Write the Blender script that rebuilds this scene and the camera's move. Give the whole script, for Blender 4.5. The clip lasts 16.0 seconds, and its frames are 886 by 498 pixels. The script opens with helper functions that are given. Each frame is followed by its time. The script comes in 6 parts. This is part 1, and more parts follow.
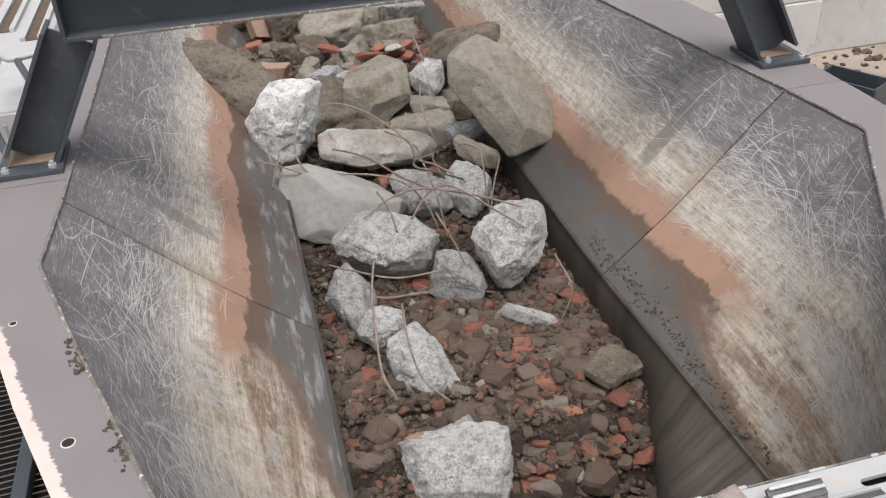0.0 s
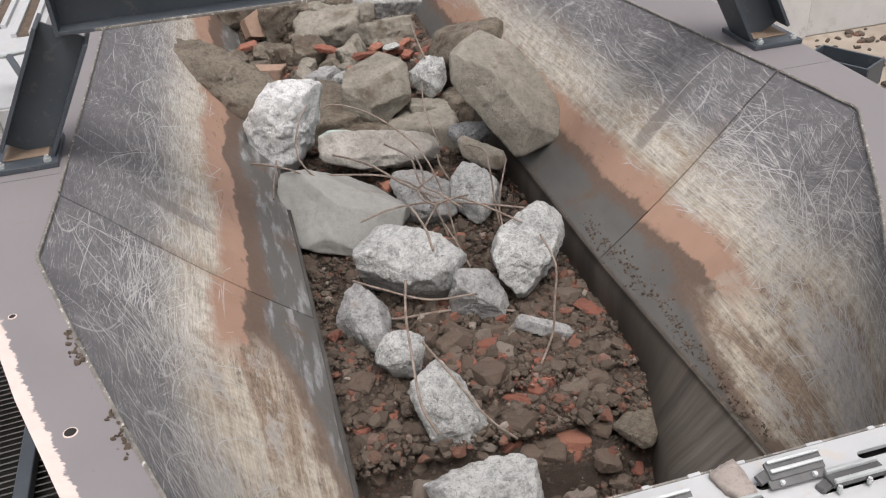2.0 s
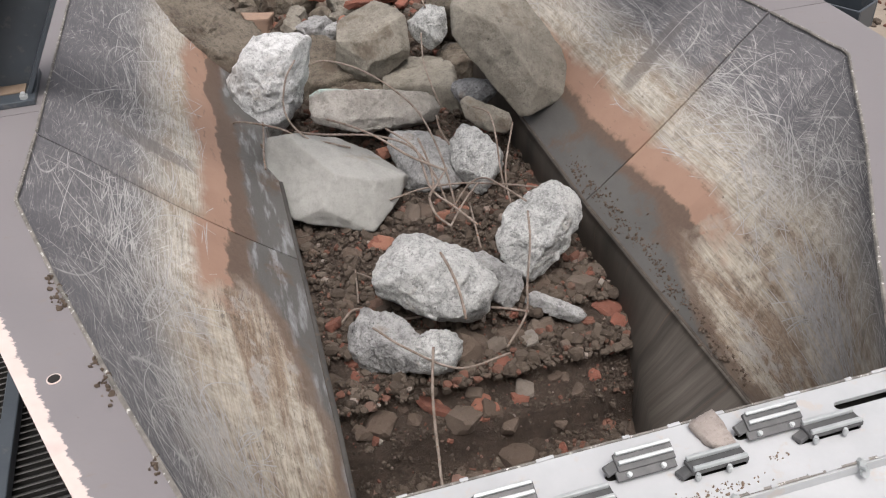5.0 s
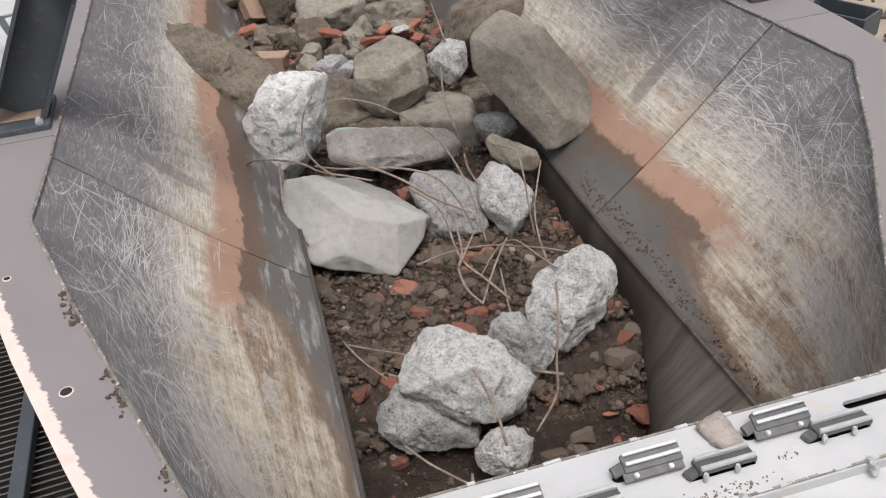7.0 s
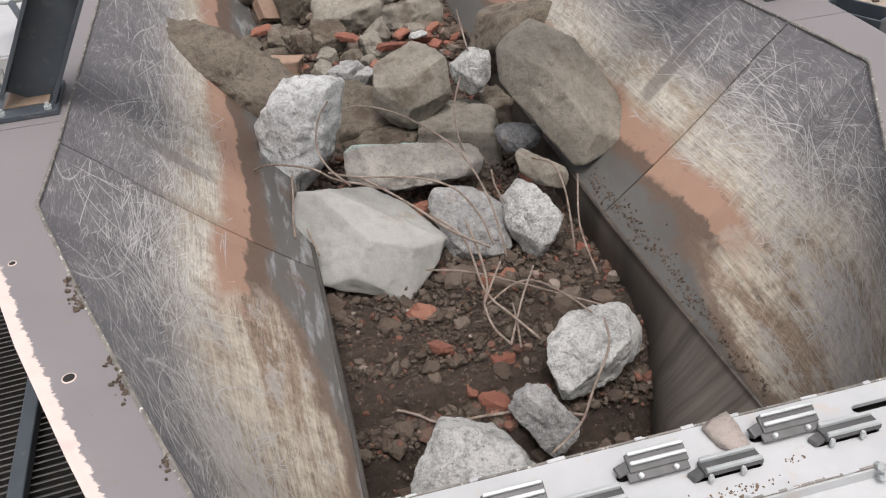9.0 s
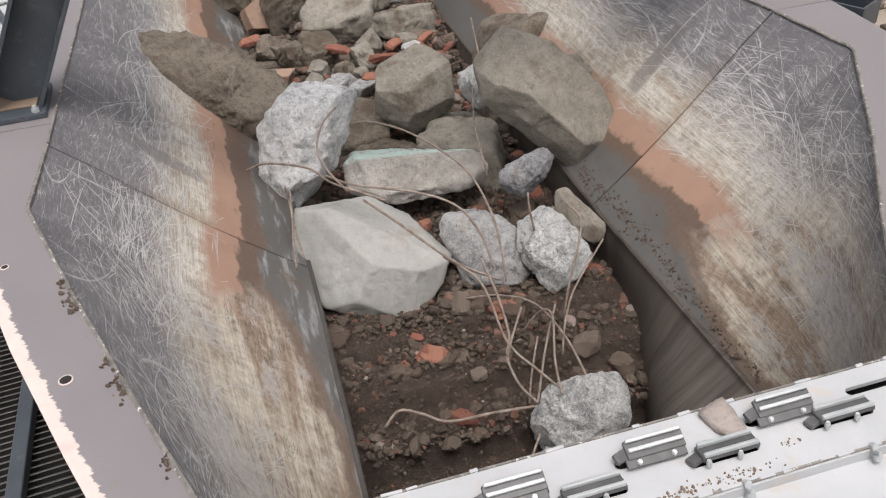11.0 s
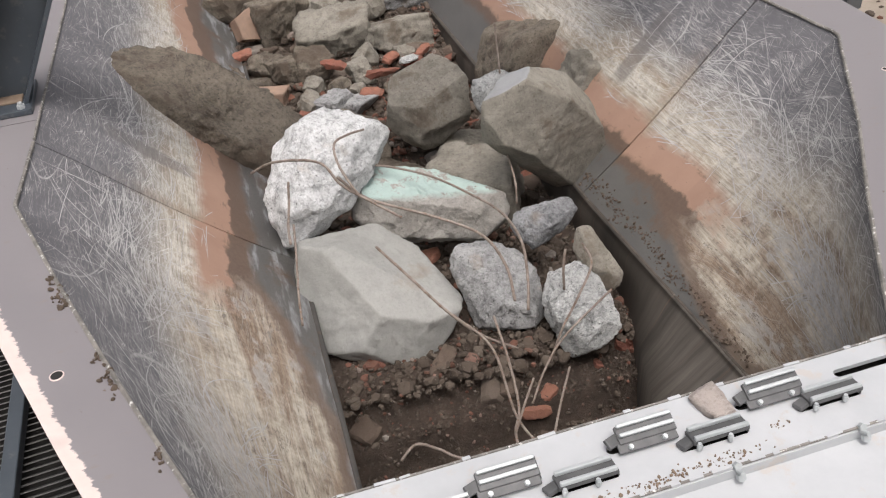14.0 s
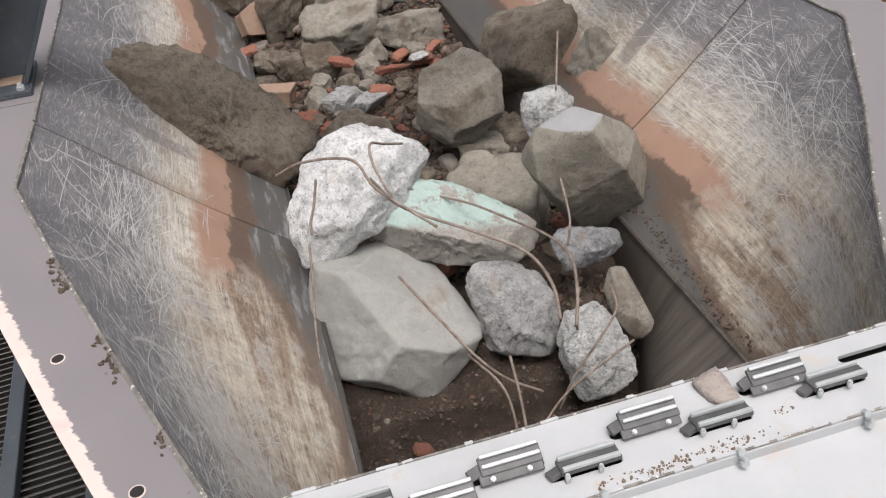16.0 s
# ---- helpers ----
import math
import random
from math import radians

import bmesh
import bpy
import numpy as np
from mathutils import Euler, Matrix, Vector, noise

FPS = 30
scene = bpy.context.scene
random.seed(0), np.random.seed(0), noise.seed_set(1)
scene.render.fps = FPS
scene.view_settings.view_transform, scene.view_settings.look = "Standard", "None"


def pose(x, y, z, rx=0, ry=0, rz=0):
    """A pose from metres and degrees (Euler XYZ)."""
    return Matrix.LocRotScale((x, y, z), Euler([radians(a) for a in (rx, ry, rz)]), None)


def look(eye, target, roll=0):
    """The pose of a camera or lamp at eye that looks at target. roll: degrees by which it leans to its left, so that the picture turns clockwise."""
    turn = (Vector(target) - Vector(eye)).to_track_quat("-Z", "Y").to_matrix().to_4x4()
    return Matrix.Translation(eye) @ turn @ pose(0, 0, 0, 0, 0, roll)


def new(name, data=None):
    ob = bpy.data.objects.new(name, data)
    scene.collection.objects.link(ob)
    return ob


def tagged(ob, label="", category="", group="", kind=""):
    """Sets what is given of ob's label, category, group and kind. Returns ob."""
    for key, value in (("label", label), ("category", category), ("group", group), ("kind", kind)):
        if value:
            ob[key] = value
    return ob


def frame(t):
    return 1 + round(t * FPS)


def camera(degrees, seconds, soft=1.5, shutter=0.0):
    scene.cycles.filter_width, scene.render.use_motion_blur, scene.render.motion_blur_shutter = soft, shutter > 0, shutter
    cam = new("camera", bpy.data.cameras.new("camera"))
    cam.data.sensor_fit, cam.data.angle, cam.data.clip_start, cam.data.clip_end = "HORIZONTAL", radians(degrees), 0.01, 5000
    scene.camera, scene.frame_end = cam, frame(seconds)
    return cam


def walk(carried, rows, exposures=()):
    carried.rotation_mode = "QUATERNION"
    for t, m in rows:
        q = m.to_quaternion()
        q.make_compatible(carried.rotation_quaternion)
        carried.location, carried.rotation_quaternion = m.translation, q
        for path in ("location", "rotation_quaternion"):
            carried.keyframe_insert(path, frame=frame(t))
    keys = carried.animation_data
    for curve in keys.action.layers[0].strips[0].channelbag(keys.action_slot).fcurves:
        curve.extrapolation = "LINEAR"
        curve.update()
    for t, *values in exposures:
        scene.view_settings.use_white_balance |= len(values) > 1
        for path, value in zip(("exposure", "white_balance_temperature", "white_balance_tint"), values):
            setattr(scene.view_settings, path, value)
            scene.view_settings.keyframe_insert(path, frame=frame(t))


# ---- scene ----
cam = camera(53.7, 16.0, soft=1.15)
PATH = [
    (0, -0.003, 0.004, 2.202, -14.79, -32.51, 2.44),
    (0.5, -0.006, -0.008, 2.201, -15.29, -32.44, 2.77),
    (1, -0.008, -0.017, 2.195, -15.64, -32.72, 3.12),
    (1.5, -0.012, -0.016, 2.194, -15.40, -33.00, 2.94),
    (2, -0.008, -0.013, 2.193, -15.58, -33.11, 3.25),
    (2.5, -0.000, -0.001, 2.194, -15.72, -34.00, 3.59),
    (3, 0.008, 0.003, 2.194, -16.27, -34.87, 3.74),
    (3.5, 0.011, 0.020, 2.217, -17.45, -37.57, 2.85),
    (6, -0.004, 0.006, 2.210, -15.32, -37.45, 2.25),
    (6.5, 0.008, -0.014, 2.199, -15.71, -36.40, 3.05),
    (7, 0.018, -0.028, 2.189, -15.80, -35.75, 3.89),
    (7.5, 0.016, -0.035, 2.186, -14.43, -34.76, 3.00),
    (8, 0.015, -0.047, 2.183, -13.49, -33.67, 2.49),
    (8.5, 0.016, -0.038, 2.178, -14.01, -34.76, 2.64),
    (9, 0.019, -0.016, 2.178, -14.74, -36.04, 3.16),
    (11.5, 0.000, -0.027, 2.176, -16.49, -36.29, 3.83),
    (12, -0.001, -0.032, 2.175, -17.07, -36.16, 3.79),
    (12.5, 0.001, -0.036, 2.174, -17.15, -36.31, 3.88),
    (13, -0.000, -0.035, 2.175, -17.20, -36.54, 3.94),
    (13.5, 0.002, -0.033, 2.173, -17.06, -36.69, 3.86),
    (14, 0.003, -0.031, 2.173, -17.15, -36.83, 4.08),
    (14.5, 0.003, -0.029, 2.170, -17.03, -36.99, 4.09),
    (15, 0.004, -0.026, 2.169, -17.02, -37.39, 4.15),
    (15.5, 0.004, -0.022, 2.168, -17.09, -37.64, 4.20),
    (16, 0.002, -0.019, 2.168, -16.99, -37.94, 3.97),
]
walk(cam, [(t, pose(x, y, z, 90 + pitch, roll, yaw)) for t, x, y, z, yaw, pitch, roll in PATH],
     exposures=[(0, 0.38, 6600, 14), (16, 0.38, 6600, 14)])

# ---- light: a bright overcast sky ----
SUN_UP, SUN_TURN = 70, 184
world = bpy.data.worlds.new("sky")
scene.world = world
world.use_nodes = True
wn = world.node_tree.nodes
sky = wn.new("ShaderNodeTexSky")
sky.sky_type = "NISHITA"
sky.sun_disc = False
sky.sun_elevation, sky.sun_rotation = radians(SUN_UP), radians(SUN_TURN)
sky.air_density, sky.dust_density, sky.ozone_density = 1.0, 6.0, 1.0
mute = wn.new("ShaderNodeHueSaturation")
mute.inputs["Saturation"].default_value = 0.25
world.node_tree.links.new(sky.outputs[0], mute.inputs["Color"])
world.node_tree.links.new(mute.outputs[0], wn["Background"].inputs["Color"])
wn["Background"].inputs["Strength"].default_value = 0.138
sun = new("sun", bpy.data.lights.new("sun", "SUN"))
sun.data.energy, sun.data.angle, sun.data.color = 1.2, radians(26), (1.0, 0.975, 0.945)
flat = 8.0 / math.tan(radians(SUN_UP))
sun.matrix_world = look((0.6 + flat * math.sin(radians(SUN_TURN)), 3 + flat * math.cos(radians(SUN_TURN)), 8.0), (0.6, 3, 0))


# ---- materials ----
class Mat:
    """A small way of writing node materials."""

    def __init__(self, name, rough=0.8, metal=0.0):
        self.m = bpy.data.materials.new(name)
        self.m.use_nodes = True
        self.t = self.m.node_tree
        self.b = self.t.nodes["Principled BSDF"]
        self.b.inputs["Roughness"].default_value = rough
        self.b.inputs["Metallic"].default_value = metal
        self.tc = self.t.nodes.new("ShaderNodeTexCoord")
        self.info = self.t.nodes.new("ShaderNodeObjectInfo")
        self.geo = self.t.nodes.new("ShaderNodeNewGeometry")

    def put(self, socket, value):
        if hasattr(value, "is_linked"):
            self.t.links.new(value, socket)
        else:
            socket.default_value = value

    def vec(self, src, scale=(1, 1, 1), shift=(0, 0, 0), turn=0.0):
        if turn:
            r = self.t.nodes.new("ShaderNodeMapping")
            self.put(r.inputs["Vector"], src)
            r.inputs["Rotation"].default_value = (0, 0, radians(turn))
            src = r.outputs[0]
        n = self.t.nodes.new("ShaderNodeMapping")
        self.put(n.inputs["Vector"], src)
        n.inputs["Scale"].default_value, n.inputs["Location"].default_value = scale, shift
        return n.outputs[0]

    def noise(self, src, scale, detail=4.0, rough=0.55, warp=0.0):
        n = self.t.nodes.new("ShaderNodeTexNoise")
        self.put(n.inputs["Vector"], src)
        n.inputs["Scale"].default_value, n.inputs["Detail"].default_value = scale, detail
        n.inputs["Roughness"].default_value, n.inputs["Distortion"].default_value = rough, warp
        return n.outputs[0]

    def cells(self, src, scale, out="Distance"):
        n = self.t.nodes.new("ShaderNodeTexVoronoi")
        self.put(n.inputs["Vector"], src)
        n.inputs["Scale"].default_value = scale
        return n.outputs[out]

    def math(self, op, a, b=0.0, clamp=False):
        n = self.t.nodes.new("ShaderNodeMath")
        n.operation, n.use_clamp = op, clamp
        self.put(n.inputs[0], a)
        self.put(n.inputs[1], b)
        return n.outputs[0]

    def span(self, a, lo, hi, to_lo=0.0, to_hi=1.0):
        n = self.t.nodes.new("ShaderNodeMapRange")
        self.put(n.inputs[0], a)
        for k, v in zip((1, 2, 3, 4), (lo, hi, to_lo, to_hi)):
            n.inputs[k].default_value = v
        return n.outputs[0]

    def line(self, n, width):
        """Thin lines along the middle level of a noise."""
        return self.span(self.math("ABSOLUTE", self.math("SUBTRACT", n, 0.5)), 0.0, width, 1.0, 0.0)

    def mix(self, fac, a, b, kind="MIX"):
        n = self.t.nodes.new("ShaderNodeMix")
        n.data_type, n.blend_type = "RGBA", kind
        self.put(n.inputs[0], fac)
        for k, v in ((6, a), (7, b)):
            self.put(n.inputs[k], v if hasattr(v, "is_linked") else (*v, 1.0))
        return n.outputs[2]

    def ramp(self, fac, stops):
        n = self.t.nodes.new("ShaderNodeValToRGB")
        self.put(n.inputs[0], fac)
        e = n.color_ramp.elements
        while len(e) < len(stops):
            e.new(0.5)
        for k, (p, c) in zip(e, stops):
            k.position, k.color = p, (*c, 1.0)
        return n.outputs[0]

    def split(self, src):
        n = self.t.nodes.new("ShaderNodeSeparateXYZ")
        self.put(n.inputs[0], src)
        return n.outputs

    def bump(self, height, strength=0.4, depth=0.004):
        n = self.t.nodes.new("ShaderNodeBump")
        n.inputs["Strength"].default_value, n.inputs["Distance"].default_value = strength, depth
        self.put(n.inputs["Height"], height)
        self.t.links.new(n.outputs[0], self.b.inputs["Normal"])

    def colour(self, c):
        self.put(self.b.inputs["Base Color"], c if hasattr(c, "is_linked") else (*c, 1.0))
        return self

    def gloss(self, r):
        self.put(self.b.inputs["Roughness"], r)
        return self


def worn_plate():
    """Hopper wall: bare wet steel at the foot, dried mud above it, then scoured and scratched plate.
    The plate's UV is in metres: up the slope, and along the hopper."""
    k = Mat("worn_hopper_steel")
    up, along, _ = k.split(k.tc.outputs["UV"])
    n = k.t.nodes.new("ShaderNodeVectorMath")
    n.operation = "ADD"
    k.put(n.inputs[0], k.tc.outputs["UV"])
    k.put(n.inputs[1], k.math("MULTIPLY", k.info.outputs["Random"], 23.0))
    uv = n.outputs[0]
    big = k.noise(uv, 1.7, 3)
    ragged = k.noise(uv, 11, 6, 0.65)
    v = k.math("ADD", up, k.math("ADD", k.math("MULTIPLY", k.math("SUBTRACT", big, 0.5), 0.20),
                                 k.math("MULTIPLY", k.math("SUBTRACT", ragged, 0.5), 0.085)))
    vs = k.math("ADD", up, k.math("MULTIPLY", k.math("SUBTRACT", big, 0.5), 0.16))
    across, _, _ = k.split(k.tc.outputs["Object"])
    lower = k.span(across, 0.3, 0.9, 0.02, 0.07)
    v = k.math("ADD", v, lower)
    hair = k.noise(k.vec(uv, (150, 7, 1)), 1.0, 4, 0.75)
    streak = k.noise(k.vec(uv, (46, 2.2, 1)), 1.0, 5, 0.7)
    fine = k.noise(uv, 60, 4, 0.7)
    mottle = k.noise(uv, 22, 6, 0.75)
    steel = k.mix(k.noise(k.vec(uv, (3, 1.2, 1)), 3, 5), (0.072, 0.070, 0.066), (0.135, 0.132, 0.124))
    steel = k.mix(k.math("MULTIPLY", k.span(k.noise(k.vec(uv, (9, 2.0, 1)), 2.2, 5, 0.6), 0.51, 0.64, 0, 0.9), k.span(across, 0.9, 0.3)), steel, (0.30, 0.31, 0.315))
    steel = k.mix(k.span(k.noise(uv, 5, 6, 0.7), 0.56, 0.68), steel, (0.115, 0.080, 0.058))
    mud_wet = k.mix(fine, (0.090, 0.060, 0.044), (0.15, 0.105, 0.078))
    mud_dry = k.mix(k.noise(uv, 7, 5), (0.26, 0.155, 0.11), (0.37, 0.24, 0.175))
    mud_dry = k.mix(k.span(k.noise(k.vec(uv, (14, 5, 1)), 2.0, 6, 0.7), 0.58, 0.66), mud_dry, (0.20, 0.135, 0.095))
    scoured = k.mix(k.span(k.math("ADD", k.math("MULTIPLY", hair, 0.6), k.math("MULTIPLY", mottle, 0.4)), 0.38, 0.62), (0.19, 0.162, 0.128), (0.55, 0.515, 0.435))
    scoured = k.mix(k.span(k.noise(k.vec(uv, (9, 1.4, 1)), 1.6, 4), 0.5, 0.64, 0, 0.7), scoured, k.mix(hair, (0.19, 0.135, 0.085), (0.33, 0.26, 0.175)))
    slate = k.mix(k.noise(uv, 4, 5), (0.088, 0.086, 0.094), (0.138, 0.136, 0.143))
    slate = k.mix(k.span(mottle, 0.5, 0.72, 0, 0.5), slate, (0.20, 0.195, 0.195))
    # scores: dense short hatching where rubble slides, thin long arcs above it
    bow = k.t.nodes.new("ShaderNodeTexNoise")
    k.put(bow.inputs["Vector"], uv)
    bow.inputs["Scale"].default_value, bow.inputs["Detail"].default_value = 2.2, 1.0
    sway = k.t.nodes.new("ShaderNodeVectorMath")
    sway.operation = "MULTIPLY_ADD"
    k.put(sway.inputs[0], bow.outputs["Color"])
    sway.inputs[1].default_value = (0.16, 0.16, 0.0)
    k.put(sway.inputs[2], uv)
    sw = sway.outputs[0]
    thin_out = k.span(vs, 0.50, 0.95, 0.0, 0.05)
    hatch = 0.0
    for i, (turn, sx, sy, cut) in enumerate(((2, 330, 7, 0.575), (-6, 300, 7, 0.58), (9, 320, 6, 0.58), (-15, 280, 8, 0.585), (24, 300, 8, 0.59), (-34, 260, 8, 0.595), (52, 260, 9, 0.605), (80, 260, 9, 0.61))):
        n = k.math("SUBTRACT", k.noise(k.vec(sw, (sx, sy, 1), (i * 3.7, i * 1.9, 0), turn), 1.0, 2.0, 0.6), thin_out)
        g = k.span(k.noise(k.vec(uv, (1, 1, 1), (i * 5.1, 2.3 * i, 0)), 4.0, 4, 0.6), 0.38, 0.56)
        hatch = k.math("MAXIMUM", hatch, k.math("MULTIPLY", k.span(n, cut, cut + 0.07), g))
    arcs = 0.0
    for i, (turn, sx, sy, level, wide, lo) in enumerate(((8, 3.4, 1.1, 0.50, 0.0030, 0.47), (-12, 4.0, 1.2, 0.46, 0.0030, 0.49), (20, 3.0, 1.3, 0.54, 0.0026, 0.50), (-40, 3.0, 1.4, 0.50, 0.0026, 0.50), (65, 2.8, 1.4, 0.47, 0.0024, 0.52), (4, 6.0, 1.4, 0.52, 0.0045, 0.49))):
        off = k.math("ABSOLUTE", k.math("SUBTRACT", k.noise(k.vec(uv, (sx, sy, 1), (i * 7.3, i * 4.1, 0), turn), 0.7, 0.0, 0.4), level))
        g = k.span(k.noise(k.vec(uv, (1, 1, 1), (3.3 * i, 9.1 * i, 0)), 3.5, 3), lo, lo + 0.08)
        arcs = k.math("MAXIMUM", arcs, k.math("MULTIPLY", k.span(off, wide, wide * 0.3), g))
    marks = k.math("MAXIMUM", k.math("MULTIPLY", hatch, k.span(vs, 0.55, 1.0, 0.85, 0.6)), k.math("MULTIPLY", arcs, 0.55))
    marks = k.math("MULTIPLY", marks, k.span(mottle, 0.36, 0.60, 0.2, 1.0))
    # a darker strip across the plate with fewer marks
    clear = k.math("MULTIPLY", k.span(k.math("ABSOLUTE", k.math("SUBTRACT", along, 3.03)), 0.055, 0.035), k.span(k.math("ABSOLUTE", k.math("SUBTRACT", up, 0.60)), 0.20, 0.14))
    marks = k.math("MULTIPLY", marks, k.span(clear, 0.0, 1.0, 1.0, 0.2))
    blur = k.math("ADD", vs, k.math("MULTIPLY", k.math("SUBTRACT", mottle, 0.5), 0.16))
    # rubbed patches of brightened plate in the lower part of the slate
    rub = k.math("MULTIPLY", k.span(hair, 0.44, 0.64), k.span(k.noise(k.vec(uv, (2.2, 1, 1)), 3.2, 5, 0.65), 0.42, 0.60))
    slate = k.mix(k.math("MULTIPLY", rub, k.span(vs, 0.98, 0.62, 0, 0.75)), slate, (0.37, 0.365, 0.35))
    c = k.mix(k.span(blur, 0.50, 0.68), scoured, slate)
    c = k.mix(k.math("MULTIPLY", clear, 0.6), c, (0.125, 0.115, 0.112))
    c = k.mix(k.math("MULTIPLY", marks, k.span(vs, 0.34, 0.50)), c, (0.66, 0.645, 0.61))
    far = c
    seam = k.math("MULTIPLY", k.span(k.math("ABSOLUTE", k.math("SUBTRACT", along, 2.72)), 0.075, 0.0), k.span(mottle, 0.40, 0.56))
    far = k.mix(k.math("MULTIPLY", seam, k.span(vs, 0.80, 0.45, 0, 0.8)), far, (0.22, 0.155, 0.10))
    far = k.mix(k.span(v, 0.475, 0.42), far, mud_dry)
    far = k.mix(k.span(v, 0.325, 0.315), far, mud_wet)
    # towards the inlet the mud gives way to streaked, stained and cracked plate
    patch = k.noise(k.vec(uv, (8.5, 4.0, 1)), 1.0, 7, 0.72)
    run = k.noise(k.vec(uv, (95, 5, 1)), 1.0, 7, 0.8)
    tone = k.math("ADD", k.math("MULTIPLY", run, 0.55), k.math("MULTIPLY", mottle, 0.45))
    near = k.mix(k.span(tone, 0.38, 0.62), (0.19, 0.15, 0.11), (0.60, 0.55, 0.45))
    near = k.mix(k.span(k.noise(k.vec(uv, (7, 0.8, 1)), 1.7, 5, 0.6), 0.47, 0.60, 0, 0.85), near, k.mix(k.span(tone, 0.40, 0.60), (0.125, 0.083, 0.055), (0.27, 0.185, 0.12)))
    near = k.mix(k.span(patch, 0.55, 0.59, 0, 0.75), near, k.mix(mottle, (0.25, 0.235, 0.215), (0.46, 0.44, 0.41)))
    near = k.mix(k.span(patch, 0.38, 0.355, 0, 0.8), near, (0.13, 0.115, 0.098))
    split = k.math("ABSOLUTE", k.math("SUBTRACT", k.noise(k.vec(uv, (26, 3.4, 1)), 1.0, 5, 0.65), 0.5))
    near = k.mix(k.math("MULTIPLY", k.span(split, 0.012, 0.004, 0, 0.8), k.span(k.noise(uv, 3.7, 3), 0.46, 0.56)), near, (0.075, 0.05, 0.034))
    near = k.mix(k.math("MULTIPLY", marks, 0.55), near, (0.54, 0.52, 0.48))
    near = k.mix(k.span(blur, 0.46, 0.62), near, c)
    edge = k.math("ADD", along, k.math("ADD", k.math("MULTIPLY", k.math("SUBTRACT", ragged, 0.5), 0.7), k.math("MULTIPLY", up, 0.9)))
    edge = k.math("ADD", edge, k.span(across, 0.3, 0.9, -0.06, 0.20))
    c = k.mix(k.span(edge, 2.66, 2.46), far, near)
    foot = k.math("ADD", k.math("SUBTRACT", v, lower), k.span(along, 2.5, 1.7, 0.0, 0.2))
    c = k.mix(k.span(foot, 0.27, 0.24, 0, 0.8), c, mud_wet)
    c = k.mix(k.span(foot, 0.215, 0.18), c, steel)
    k.colour(k.mix(k.span(fine, 0.66, 0.74, 0, 0.8), c, (0.13, 0.095, 0.072)))
    k.gloss(k.math("ADD", k.span(foot, 0.18, 0.40, 0.38, 0.68), k.math("MULTIPLY", streak, 0.08)))
    k.bump(k.math("SUBTRACT", k.math("ADD", k.math("MULTIPLY", fine, 0.5), ragged), k.math("MULTIPLY", marks, 0.3)), 0.35, 0.003)
    return k.m


def flange_paint():
    """Mauve-grey paint, worn through to pale primer along the outer edge (UV: metres from that edge, and along)."""
    k = Mat("flange_paint", 0.55)
    uv = k.tc.outputs["UV"]
    off, along, worn = k.split(uv)
    soft = k.noise(uv, 3, 4)
    base = k.mix(soft, (0.163, 0.152, 0.158), (0.228, 0.211, 0.213))
    base = k.mix(k.span(k.noise(k.vec(uv, (2, 6, 1)), 6, 5, 0.65), 0.62, 0.7), base, (0.20, 0.175, 0.165))
    edge = k.math("ADD", off, k.math("MULTIPLY", k.math("SUBTRACT", k.noise(k.vec(uv, (1, 2.2, 1)), 17, 5, 0.7), 0.5), 0.055))
    band = k.math("MULTIPLY", k.span(edge, 0.034, 0.030), k.span(k.noise(uv, 1.6, 2), 0.36, 0.42))
    band = k.math("MULTIPLY", band, k.span(along, 2.06, 2.0))
    c = k.mix(band, base, k.mix(k.noise(uv, 25, 5), (0.56, 0.45, 0.41), (0.68, 0.58, 0.535)))
    c = k.mix(k.span(k.noise(uv, 45, 3, 0.6), 0.70, 0.74), c, (0.13, 0.10, 0.08))
    k.colour(c)
    k.gloss(k.span(soft, 0.3, 0.7, 0.45, 0.65))
    k.bump(k.noise(uv, 70, 3), 0.12, 0.002)
    return k.m


